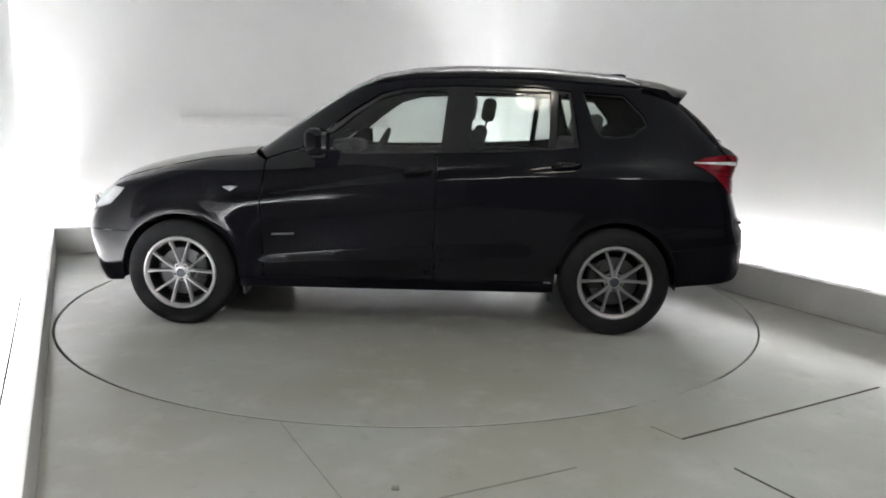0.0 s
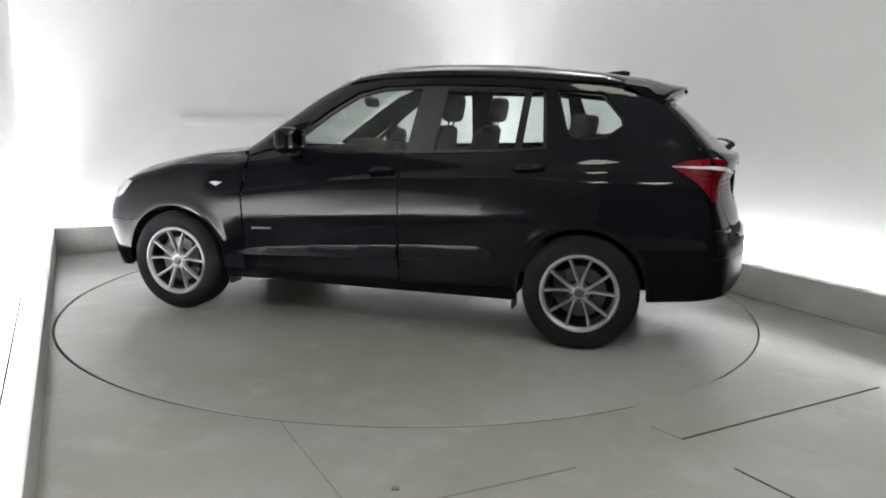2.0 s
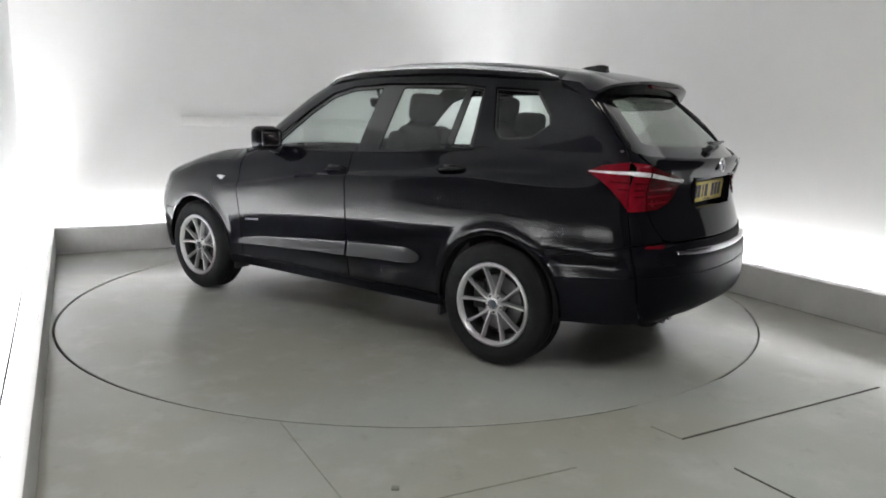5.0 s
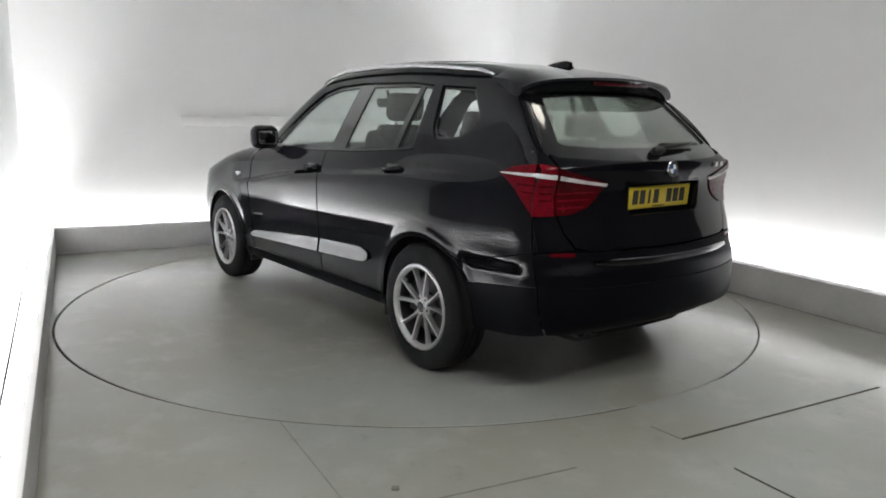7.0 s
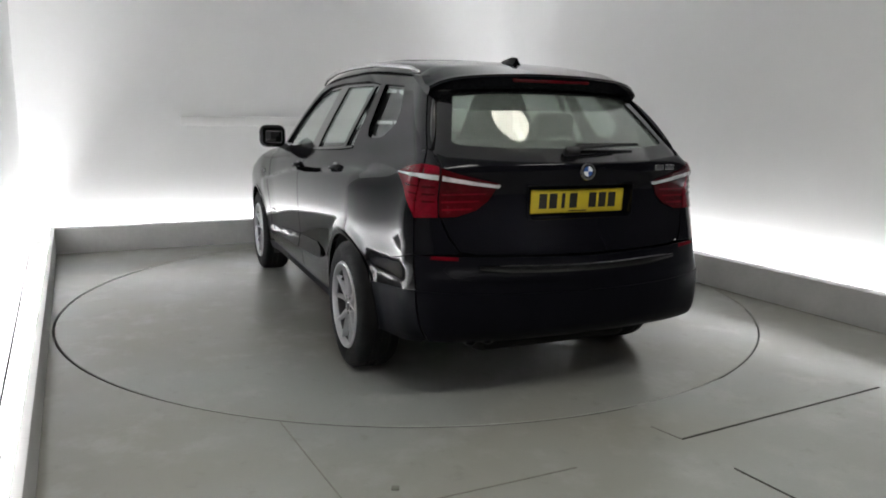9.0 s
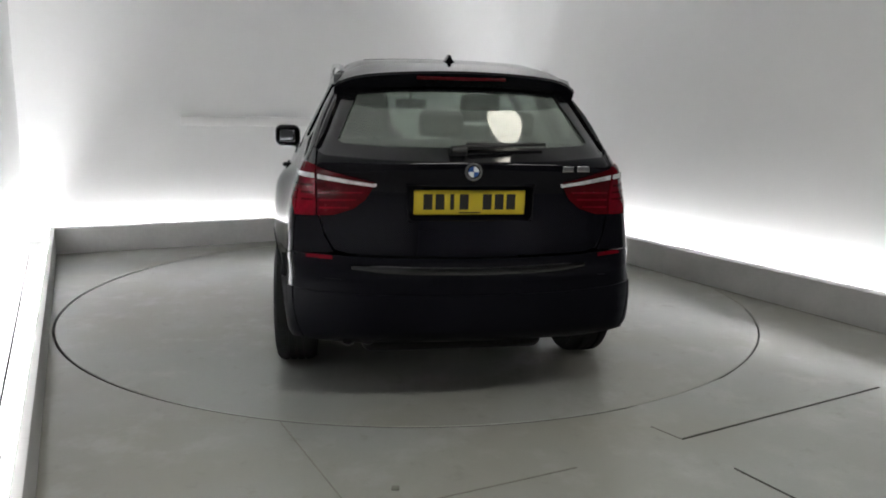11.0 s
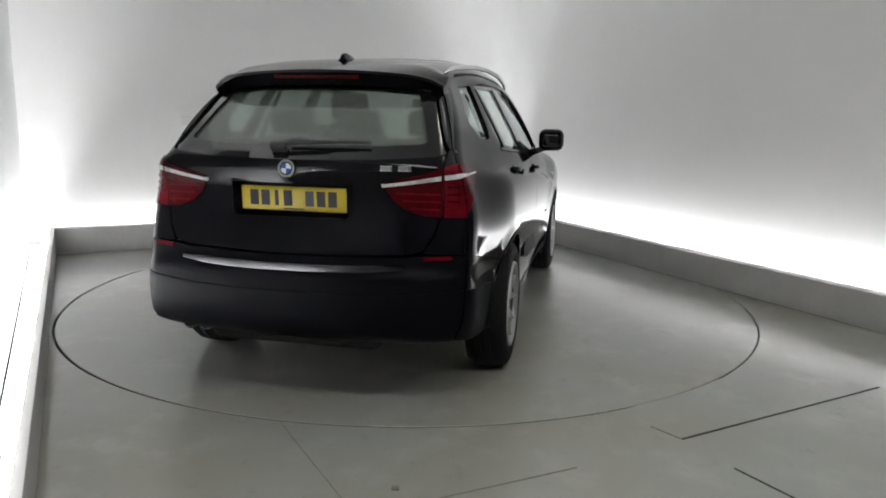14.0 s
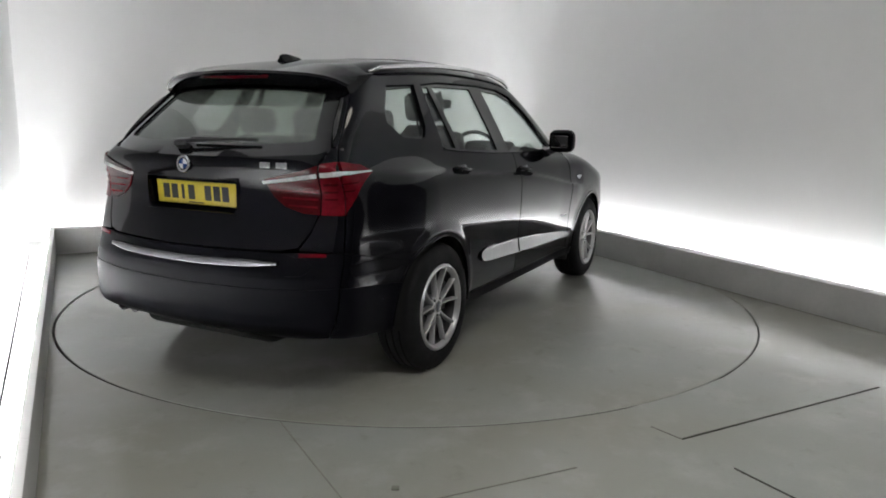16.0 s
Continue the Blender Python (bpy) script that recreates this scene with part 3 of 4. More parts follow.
        bm = spun([(0.0, 0.086), (0.007, 0.086), (0.0085, 0.083), (0.0085, 0.06), (0.0, 0.06)], 8)
        bm.transform(Matrix.Translation((0.048 * math.cos(a), 0, 0.048 * math.sin(a))))
        part("wheel_bolt", bm, BRAKE, hub)
    part("brake_disc", spun([(0.07, 0.040), (0.075, 0.032), (0.155, 0.032), (0.157, 0.028), (0.157, 0.008), (0.07, 0.006)], 48, True), BRAKE, hub)
    sgn = 1 if at[0] > 0 else -1
    bm = rbox((0.075, 0.07, 0.16), (-sgn * outward * 0.125, 0.02, 0.03), 0.012)
    part("brake_caliper", bm, TRIM, hub)
    part("wheel_shield", spun([(0.0, -0.02), (0.196, -0.02), (0.196, -0.03), (0.0, -0.03)], 40), WELL, hub)
    return hub


def seat(car, y, slide=0.0):
    """A front seat; slide moves it forward on its rails."""
    s = new("front_seat")
    s.parent = car
    s.location.x = slide
    tagged(s, "black cloth front seat with headrest")
    part("cushion", rbox((0.52, 0.50, 0.16), (-0.10, y, 0.66), 0.06, 3, (0, -6, 0)), FABRIC, s)
    part("backrest", rbox((0.13, 0.48, 0.62), (-0.44, y, 0.98), 0.055, 3, (0, -16, 0)), FABRIC, s)
    part("shoulder_pad", rbox((0.10, 0.36, 0.14), (-0.535, y, 1.25), 0.045, 3, (0, -16, 0)), FABRIC, s)
    part("headrest", rbox((0.105, 0.27, 0.185), (-0.60, y, 1.435), 0.045, 3, (0, -10, 0)), FABRIC, s)
    for d in (-0.06, 0.06):
        part("headrest_post", tube([(-0.565, y + d, 1.28), (-0.595, y + d, 1.38)], 0.007, 8), CHROME, s)


def build_car():
    car = tagged(new("car"), "glossy black five-door off-road estate car parked on the turntable", "car")
    P, T = np.array, lambda pts: [tuple(q) for q in pts]
    top_of = lambda pts: solve("z", [q[0] for q in pts], [q[1] for q in pts])
    rear_of = lambda pts: solve("rear", [q[0] for q in pts], [q[1] for q in pts])
    front_of = lambda pts: solve("front", [q[0] for q in pts], [q[1] for q in pts])
    xz = lambda arr: [(q[0], q[2]) for q in arr]
    yz = lambda arr: [(q[1], q[2]) for q in arr]

    # seams, seen from above, from behind and from the front
    hood_edge = [(0.93, 0.768), (1.06, 0.785), (1.2, 0.79), (1.5, 0.785), (1.8, 0.745), (1.93, 0.69), (2.01, 0.60)]
    roof_edge = [(0.90, 0.745), (0.70, 0.71), (0.5, 0.672), (0.32, 0.635), (0.17, 0.612), (-0.1, 0.607), (-0.4, 0.605), (-0.8, 0.600), (-1.1, 0.590), (-1.4, 0.575), (-1.70, 0.55)]
    corner = top_of([(-1.70, 0.55)])[0]
    tail_edge = [(0.55, corner[2]), (0.600, 1.50), (0.643, 1.41), (0.680, 1.32), (0.71, 1.23), (0.742, 1.165), (0.77, 1.08), (0.785, 1.0), (0.795, 0.92), (0.803, 0.84), (0.807, 0.755)]
    bump_edge = [(0.807, 0.755), (0.81, 0.70), (0.81, 0.60), (0.805, 0.50), (0.79, 0.42), (0.76, 0.36)]
    hc = top_of([hood_edge[-1]])[0]
    nose_edge = [(0.60, hc[2]), (0.68, 0.865), (0.75, 0.80), (0.79, 0.72), (0.80, 0.62), (0.80, 0.50), (0.79, 0.40), (0.76, 0.30)]
    hood_s, roof_s, tail_s, bump_s, nose_s = xz(top_of(hood_edge)), xz(top_of(roof_edge)), xz(rear_of(tail_edge)), xz(rear_of(bump_edge)), xz(front_of(nose_edge))
    A, R, CZ = 1.405, 0.387, 0.36

    # fenders, doors, body sides
    panel("front_fender", "y", hood_s + nose_s[1:5] + arc(A, CZ, R, 42, 186, 24) + [(0.868, 0.33), (0.868, 0.87), (0.845, 1.0), (0.842, 1.09)], PAINT, car, True, cell=0.022)
    panel("front_bumper_side", "y", nose_s[4:] + [(1.98, 0.27), (1.80, 0.285), (1.785, 0.31)] + arc(A, CZ, R, -4, 42, 8), PAINT, car, True, cell=0.035)
    doors = panel("front_door", "y", [(0.862, 0.335), (0.862, 0.87), (0.838, 1.0), (0.835, 1.092), (0.70, 1.137), (0.62, 1.149), (0.2, 1.136), (-0.25, 1.146), (-0.247, 0.335)], PAINT, car, True, cell=0.018, thick=0.02)
    rdoors = panel("rear_door", "y", [(-0.253, 0.335), (-0.256, 1.146), (-0.6, 1.157), (-1.0, 1.179), (-1.162, 1.194), (-1.188, 1.10), (-1.176, 0.9), (-1.184, 0.70)] + arc(-A, CZ, R + 0.004, 55, -3, 10), PAINT, car, True, cell=0.018, thick=0.02)
    quarter_hole = [(-1.185, 1.552), (-1.255, 1.32), (-1.30, 1.268), (-1.36, 1.258), (-1.50, 1.268), (-1.60, 1.345), (-1.585, 1.40), (-1.46, 1.535)]
    side = roof_s + tail_s[1:]
    side += arc(-A, CZ, R, 132, 56, 18) + [(-1.176, 0.705), (-1.168, 0.9), (-1.180, 1.10), (-1.158, 1.20), (-1.135, 1.40), (-1.112, 1.555), (-0.9, 1.577), (-0.35, 1.582), (-0.05, 1.567), (0.12, 1.525), (0.30, 1.41), (0.63, 1.160), (0.71, 1.142), (0.838, 1.10)]
    panel("body_side", "y", side, PAINT, car, True, cell=0.024, holes=[quarter_hole])
    panel("sill", "y", [(1.02, 0.328), (-1.02, 0.328), (-1.02, 0.262), (1.02, 0.258)], SATIN, car, True, cell=0.04)
    panel("rear_bumper_side", "y", bump_s + [(-2.05, 0.335), (-1.80, 0.315)] + arc(-A, CZ, R, 186, 132, 10), PAINT, car, True, cell=0.035)
    panel("bumper_cladding", "y", bump_s[2:] + [(-2.05, 0.335), (-1.80, 0.315)] + arc(-A, CZ, R + 0.004, 186, 150, 8), SATIN, car, True, cell=0.03, off=0.004, thick=0.008, label="matt black plastic lower bumper corner")
    # long mouldings low on the doors, leaning out towards their lower edge
    top_line, low_line = (lambda x: 0.552 - 0.072 * x - 0.02 * x * x), (lambda x: 0.470 - 0.045 * x)
    lean = lambda x, z: 0.004 + 0.22 * np.clip(top_line(x) - z, 0, 0.12)
    xs = lambda a, b, n: [a + (b - a) * i / n for i in range(n + 1)]
    nose = [(0.895, 0.445), (0.88, 0.456), (0.82, 0.478)]
    front = nose + [(x, top_line(x)) for x in xs(0.72, -0.238, 12)] + [(x, low_line(x)) for x in xs(-0.238, 0.80, 12)] + [(0.87, 0.434)]
    tail = [(-0.80 - 0.075 * math.sin(radians(a)), 0.546 + 0.037 * math.cos(radians(a))) for a in range(20, 175, 15)]
    rear = [(x, top_line(x)) for x in xs(-0.262, -0.76, 8)] + tail + [(x, low_line(x)) for x in xs(-0.76, -0.262, 8)]
    panel("door_moulding", "y", front, PAINT, doors, True, cell=0.03, thick=0.02, gap=0, lift=lean)
    panel("door_moulding", "y", rear, PAINT, rdoors, True, cell=0.03, thick=0.02, gap=0, lift=lean)
    panel("side_badge", "y", [(0.80, 0.610), (0.655, 0.617), (0.655, 0.630), (0.80, 0.623)], BRAKE, doors, True, cell=0.03, off=0.003, thick=0.006, gap=0, label="slim chrome badge bar")
    # dark arch lips
    for a in (A, -A):
        panel("arch_lip", "y", arc(a, CZ, R + 0.016, -4, 184, 40) + arc(a, CZ, R - 0.004, 184, -4, 40), PAINT, car, True, cell=0.03, off=0.004, thick=0.03, gap=0)

    # side windows
    dlo = [(0.62, 1.156), (0.2, 1.143), (-0.25, 1.153), (-0.6, 1.164), (-1.0, 1.186), (-1.152, 1.202), (-1.13, 1.40), (-1.108, 1.55), (-0.9, 1.571), (-0.35, 1.576), (-0.05, 1.561), (0.12, 1.519), (0.298, 1.404)]
    pane_f = [(0.56, 1.168), (0.28, 1.39), (0.11, 1.502), (-0.05, 1.545), (-0.315, 1.560), (-0.275, 1.166), (0.2, 1.156)]
    pane_r = [(-0.455, 1.176), (-0.49, 1.560), (-0.985, 1.556), (-0.962, 1.196), (-0.7, 1.182)]
    pane_s = [(-1.008, 1.202), (-1.03, 1.551), (-1.098, 1.543), (-1.135, 1.212)]
    frames = panel("window_frame", "y", inset(dlo, -0.012), GLOSS_TRIM, car, True, cell=0.03, off=-0.0125, gap=0.0, holes=[pane_f, pane_r, pane_s], label="gloss black window surround and pillars")
    for nm, lp in (("front_window", pane_f), ("rear_window", pane_r), ("rear_vent_window", pane_s)):
        for ob in panel(nm, "y", lp, TINT, frames, True, cell=0.05, off=-0.0250, thick=0.004, gap=-0.009, label="lightly tinted side glass"):
            ob.visible_shadow = False
    for ob in panel("quarter_window", "y", inset(quarter_hole, 0.012), TINT, car, True, cell=0.05, off=-0.0250, thick=0.004, gap=-0.009, label="tinted rear side glass"):
        ob.visible_shadow = False
    panel("quarter_window_frame", "y", inset(quarter_hole, -0.014), GLOSS_TRIM, car, True, cell=0.03, off=-0.0125, gap=0.0, holes=[inset(quarter_hole, 0.014)])
    panel("belt_strip", "y", [(0.64, 1.150), (0.2, 1.137), (-0.25, 1.147), (-0.6, 1.158), (-1.0, 1.180), (-1.15, 1.195), (-1.15, 1.207), (-1.0, 1.192), (-0.6, 1.170), (-0.25, 1.159), (0.2, 1.149), (0.62, 1.162)], GLOSS_TRIM, car, True, cell=0.04, off=0.004, gap=0)

    # bonnet, windscreen, roof
    sym = lambda half: [(x, y) for x, y in half] + [(x, -y) for x, y in reversed(half) if y > 1e-6]
    panel("bonnet", "z", sym([(2.105, 0.0), (2.095, 0.25), (2.065, 0.45), (2.01, 0.60)] + hood_edge[::-1][1:] + [(0.99, 0.56), (1.035, 0.3), (1.045, 0.0)]), PAINT, car, cell=0.045)
    screen = panel("windscreen", "z", sym([(1.03, 0.0), (1.02, 0.3), (0.975, 0.56), (0.91, 0.735)] + roof_edge[1:5] + [(0.205, 0.35), (0.215, 0.0)]), TINT, car, cell=0.06, off=-0.002, thick=0.005, label="clear windscreen")
    screen[0].visible_shadow = False
    roof = panel("roof", "z", sym([(0.212, 0.0), (0.20, 0.35)] + roof_edge[4:] + [(-1.735, 0.3), (-1.745, 0.0)]), PAINT, car, cell=0.05)
    sun_roof = [(-0.02, 0.0), (-0.03, 0.40), (-0.06, 0.44), (-1.05, 0.43), (-1.08, 0.39), (-1.09, 0.0)]
    panel("glass_roof", "z", sym(sun_roof), GLOSS_TRIM, car, cell=0.06, off=0.004, thick=0.01, label="dark glass panoramic roof")

    # front end
    lead = top_of([(2.105, 0.0), (2.095, 0.25), (2.065, 0.45)])
    panel("front_bumper", "front", mirrored(yz(lead) + nose_edge + [(0.4, 0.265), (0.0, 0.26)]), PAINT, car, cell=0.05)
    for s in (1, -1):
        lamp = panel("headlamp", "front", [(s * y, z) for y, z in [(0.40, 0.715), (0.46, 0.80), (0.60, 0.85), (0.70, 0.845), (0.765, 0.79), (0.76, 0.71), (0.60, 0.695)]], HEAD, car, off=0.006, thick=0.05, label="clear headlamp")[0]
        for y0, r in ((0.525, 0.050), (0.665, 0.056)):
            q = front_of([(y0, 0.768)])[0]
            for nm, prof, mat in (("headlamp_ring", [(r * 0.82, 0.012), (r * 0.9, 0.016), (r, 0.012), (r * 1.04, 0.0), (r * 0.82, -0.01)], CHROME), ("projector", [(0.0, 0.016), (r * 0.35, 0.014), (r * 0.7, 0.006), (r * 0.84, -0.006), (0.0, -0.01)], GLOSS_TRIM)):
                bm = spun(prof, 28, nm == "headlamp_ring")
                bm.transform(pose(q[0] + 0.004, s * y0, 0.768, 0, 0, -90 + s * 25))
                part(nm, bm, mat, lamp)
        kid = [(0.03, 0.60), (0.03, 0.80), (0.10, 0.825), (0.30, 0.80), (0.325, 0.74), (0.28, 0.60)]
        grille = panel("grille", "front", [(s * y, z) for y, z in kid], WELL, car, off=0.008, label="black slatted grille")[0]
        rim = front_of([(y, z) for y, z in rounded(kid, 4)])
        part("grille_surround", tube([(q[0] + 0.012, s * q[1], q[2]) for q in rim], 0.010, 8, closed=True), CHROME, grille, "chrome grille surround")
        for k in range(8):
            y0 = 0.055 + 0.031 * k
            top, low = 0.808 - 0.05 * (k / 8) ** 2, 0.612 + 0.03 * (k == 7)
            sl = front_of([(y0, low + (top - low) * i / 5) for i in range(6)])
            part("grille_slat", tube([(q[0] + 0.011, s * q[1], q[2]) for q in sl], 0.006, 6), GLOSS_TRIM, grille)
    panel("headlamp_side", "y", [(nose_s[1][0] - 0.005, nose_s[1][1] - 0.004), (1.85, 0.903), (1.745, 0.895), (1.785, 0.845), (1.85, 0.787), (nose_s[3][0] - 0.01, 0.735), (nose_s[2][0] - 0.005, nose_s[2][1])], HEAD, car, True, off=0.006, thick=0.03, label="clear side of the headlamp")
    panel("lower_grille", "front", mirrored([(0.0, 0.50), (0.45, 0.49), (0.55, 0.42), (0.50, 0.34), (0.0, 0.33)]), TRIM, car, off=0.006)
    panel("side_repeater", "y", [(1.105, 0.918), (1.055, 0.926), (1.005, 0.920), (1.055, 0.888)], CLEAR, car, True, cell=0.02, off=0.006, thick=0.02, label="small clear side repeater")

    # tail end
    gl = [(0.0, 1.542), (0.3, 1.538), (0.55, 1.520), (0.575, 1.49), (0.615, 1.40), (0.66, 1.305), (0.698, 1.225), (0.66, 1.205), (0.4, 1.190), (0.0, 1.182)]
    clear = [(0.0, 1.512), (0.3, 1.508), (0.50, 1.492), (0.545, 1.40), (0.60, 1.275), (0.58, 1.262), (0.4, 1.252), (0.0, 1.248)]
    hole = [(0.275, 1.064), (-0.275, 1.064), (-0.288, 1.052), (-0.280, 0.926), (-0.268, 0.914), (0.268, 0.914), (0.280, 0.926), (0.288, 1.052)]
    gate_half = [(0.0, 1.177), (0.4, 1.185), (0.66, 1.200), (0.690, 1.215), (0.694, 1.16), (0.690, 0.94), (0.66, 0.84), (0.62, 0.775), (0.55, 0.758), (0.0, 0.752)]
    gate = panel("tailgate", "rear", mirrored(gate_half), PAINT, car, cell=0.035, thick=0.03, holes=[hole])[0]
    frit = panel("rear_window_border", "rear", inset(mirrored(gl), -0.016), GLOSS_TRIM, gate, cell=0.04, off=-0.0125, holes=[mirrored(clear)], label="black printed border of the rear window")
    rw = panel("rear_window_pane", "rear", mirrored(clear), REAR_TINT, gate, cell=0.05, off=-0.0250, thick=0.004, gap=-0.010, label="tinted heated rear window")[0]
    rw.visible_shadow = False
    part("recess", rbox((0.012, 0.62, 0.19), (-2.220, 0, 0.988), 0.003), PAINT, gate, "glossy black number plate recess")
    for sz, at in (((0.060, 0.60, 0.006), (-2.246, 0, 1.070)), ((0.065, 0.58, 0.006), (-2.250, 0, 0.908)), ((0.055, 0.006, 0.16), (-2.244, 0.292, 0.988)), ((0.055, 0.006, 0.16), (-2.244, -0.292, 0.988))):
        part("recess_wall", rbox(sz, at, 0.002), PAINT, gate)
    panel("tailgate_top", "rear", mirrored([(0.0, 1.59), (0.3, 1.585), (0.52, 1.565), (0.557, 1.528), (0.3, 1.544), (0.0, 1.548)]), PAINT, gate, cell=0.04)
    panel("rear_corner", "rear", tail_edge[4:] + [(0.622, 0.764), (0.664, 0.84), (0.694, 0.94), (0.698, 1.16), (0.695, 1.222)], PAINT, car, True, cell=0.03)
    panel("pillar_lining", "rear", inset(tail_edge[:5] + [(0.697, 1.228), (0.665, 1.305), (0.62, 1.40), (0.58, 1.49), (0.553, 1.535)], -0.012), TRIM, car, True, cell=0.04, off=-0.030)
    panel("tail_pillar", "rear", tail_edge[:5] + [(0.697, 1.228), (0.665, 1.305), (0.62, 1.40), (0.58, 1.49), (0.553, 1.535)], PAINT, car, True, cell=0.03)
    # added bar on the pillar edge, rounded to catch a streak of light
    edge = rear_of([(0.580, 1.49), (0.605, 1.445), (0.630, 1.39), (0.652, 1.335), (0.672, 1.285), (0.690, 1.24)])
    for s in (1, -1):
        part("pillar_streak_bar", tube([(q[0] + 0.004, s * q[1], q[2]) for q in edge], [0.004, 0.010, 0.013, 0.013, 0.010, 0.004], 14), GLOSS_TRIM, car, "rounded gloss black bar added to catch a light streak")
    bump = panel("rear_bumper", "rear", mirrored([(0.0, 0.746), (0.55, 0.752), (0.625, 0.756)] + bump_edge + [(0.5, 0.335), (0.0, 0.33)]), SATIN, car, cell=0.035)[0]
    panel("loading_ledge", "rear", mirrored([(0.0, 0.741), (0.55, 0.747), (0.66, 0.728), (0.70, 0.69), (0.66, 0.650), (0.4, 0.640), (0.0, 0.636)]), SATIN, bump, cell=0.03, off=0.003, label="matt black loading ledge")
    verts, n = [], 24
    for i in range(n + 1):
        y = -0.545 + 1.09 * i / n
        q = rear_of([(y, 0.668)])[0]
        k = 0.5 * (1 - min(1, (abs(y) - 0.40) / 0.145)) + 0.5 if abs(y) > 0.40 else 1.0
        z = 0.694 + 0.012 * (y / 0.545) ** 2
        for dx, dz in ((-0.003, -0.017 * k), (-0.004, -0.012 * k), (-0.001, 0.013 * k), (0.004, 0.017 * k), (0.05, 0.012 * k), (0.05, -0.016 * k)):
            verts.append((q[0] + dx, y, z + dz))
    faces = [(i * 6 + j, (i + 1) * 6 + j, (i + 1) * 6 + (j + 1) % 6, i * 6 + (j + 1) % 6) for i in range(n) for j in range(6)] + [tuple(range(6)), tuple(reversed(range(n * 6, n * 6 + 6)))]
    bm = bmesh.new()
    bv = [bm.verts.new(v) for v in verts]
    for f in faces:
        bm.faces.new([bv[i] for i in f])
    bmesh.ops.recalc_face_normals(bm, faces=bm.faces[:])
    part("loading_strip", soft_shade(bm, 35), STRIP_METAL, bump, "satin metal strip on the bumper ledge")
    panel("diffuser_trim", "rear", mirrored([(0.0, 0.585), (0.45, 0.588), (0.70, 0.595), (0.806, 0.60), (0.803, 0.50), (0.788, 0.42), (0.758, 0.362), (0.5, 0.337), (0.0, 0.332)]), SATIN, bump, cell=0.035, off=0.005, label="matt black plastic lower bumper")
    for s in (1, -1):
        panel("reflector", "rear", [(s * y, z) for y, z in [(0.625, 0.752), (0.745, 0.756), (0.75, 0.737), (0.625, 0.731)]], RED, bump, cell=0.02, off=0.006, label="red strip reflector")
    # tail lamps: a side piece, a corner piece and a piece on the tailgate, with a light bar across
    i0, i1 = 5, 8
    lamp_s = [(-1.875, 1.112), (-1.95, 1.148), (-2.03, 1.158)] + [(x - 0.0, z) for x, z in tail_s[i0:i1 + 1]] + [(-2.105, 0.935), (-2.072, 0.978), (-2.02, 1.028), (-1.95, 1.072)]
    lamp_c = tail_edge[i0:i1 + 1] + [(0.698, 0.922), (0.698, 1.155)]
    lamp_g = [(0.695, 1.150), (0.62, 1.128), (0.435, 1.082), (0.445, 1.048), (0.475, 0.998), (0.53, 0.955), (0.62, 0.925), (0.695, 0.922)]
    for s in (1, -1):
        lamp = tagged(new("tail_lamp"), "red wrap-round tail lamp with a pale light bar")
        lamp.parent = car
        vs = panel("side_lens", "y", lamp_s, RED, lamp, s < 0, cell=0.025, off=0.007, thick=0.02)
        if s < 0:
            old = vs[0]
            bpy.data.objects.remove(old)
        mir = lambda lp: [(s * y, z) for y, z in lp]
        panel("corner_lens", "rear", mir(lamp_c), RED, lamp, cell=0.025, off=0.007, thick=0.02)
        panel("inner_lens", "rear", mir(lamp_g), DEEP_RED, lamp, cell=0.025, off=0.007, thick=0.02)
        panel("light_bar", "rear", mir([(0.690, 1.118), (0.55, 1.094), (0.425, 1.076), (0.43, 1.060), (0.55, 1.074), (0.690, 1.094)]), CLEAR, lamp, cell=0.025, off=0.011, thick=0.012, label="pale light bar")
        panel("light_bar", "rear", mir([(0.765, 1.124), (0.70, 1.120), (0.70, 1.096), (0.768, 1.100)]), CLEAR, lamp, cell=0.025, off=0.011, thick=0.012, label="pale light bar")
        for j in range(3):
            z = 1.035 - 0.036 * j
            panel("lamp_rib", "rear", mir([(0.685, z + 0.002), (0.485 + 0.03 * j, z + 0.006), (0.487 + 0.03 * j, z - 0.006), (0.685, z - 0.012)]), RED, lamp, cell=0.03, off=0.010, thick=0.01, label="brighter red rib")
        for j in range(3):
            z = 1.07 - 0.034 * j
            panel("lamp_rib", "rear", mir([(0.762, z), (0.71, z), (0.71, z - 0.012), (0.763, z - 0.012)]), DEEP_RED, lamp, cell=0.03, off=0.010, thick=0.01, label="darker red rib")
            rb = panel("lamp_rib", "y", [(-2.005 - 0.042 * j, z), (-2.11, z), (-2.11, z - 0.010), (-2.018 - 0.042 * j, z - 0.010)], DEEP_RED, lamp, s < 0, cell=0.03, off=0.010, thick=0.01, label="darker red rib")
            if s < 0:
                bpy.data.objects.remove(rb[0])
        lb = panel("light_bar", "y", [(-1.885, 1.116), (-2.05, 1.120), (-2.145, 1.124), (-2.145, 1.104), (-2.05, 1.102), (-1.885, 1.108)], CLEAR, lamp, s < 0, cell=0.025, off=0.011, thick=0.012, label="pale light bar")
        if s < 0:
            bpy.data.objects.remove(lb[0])

    # spoiler over the rear window
    verts, ys = [], np.linspace(-0.612, 0.612, 27)
    for y in ys:
        q = abs(y) / 0.63
        zr = top_of([(-1.58, min(abs(y), 0.56))])[0][2]
        xe, dz = -1.965 + 0.10 * q * q + 0.05 * q ** 6, 0.035 * q * q + 0.05 * q ** 10
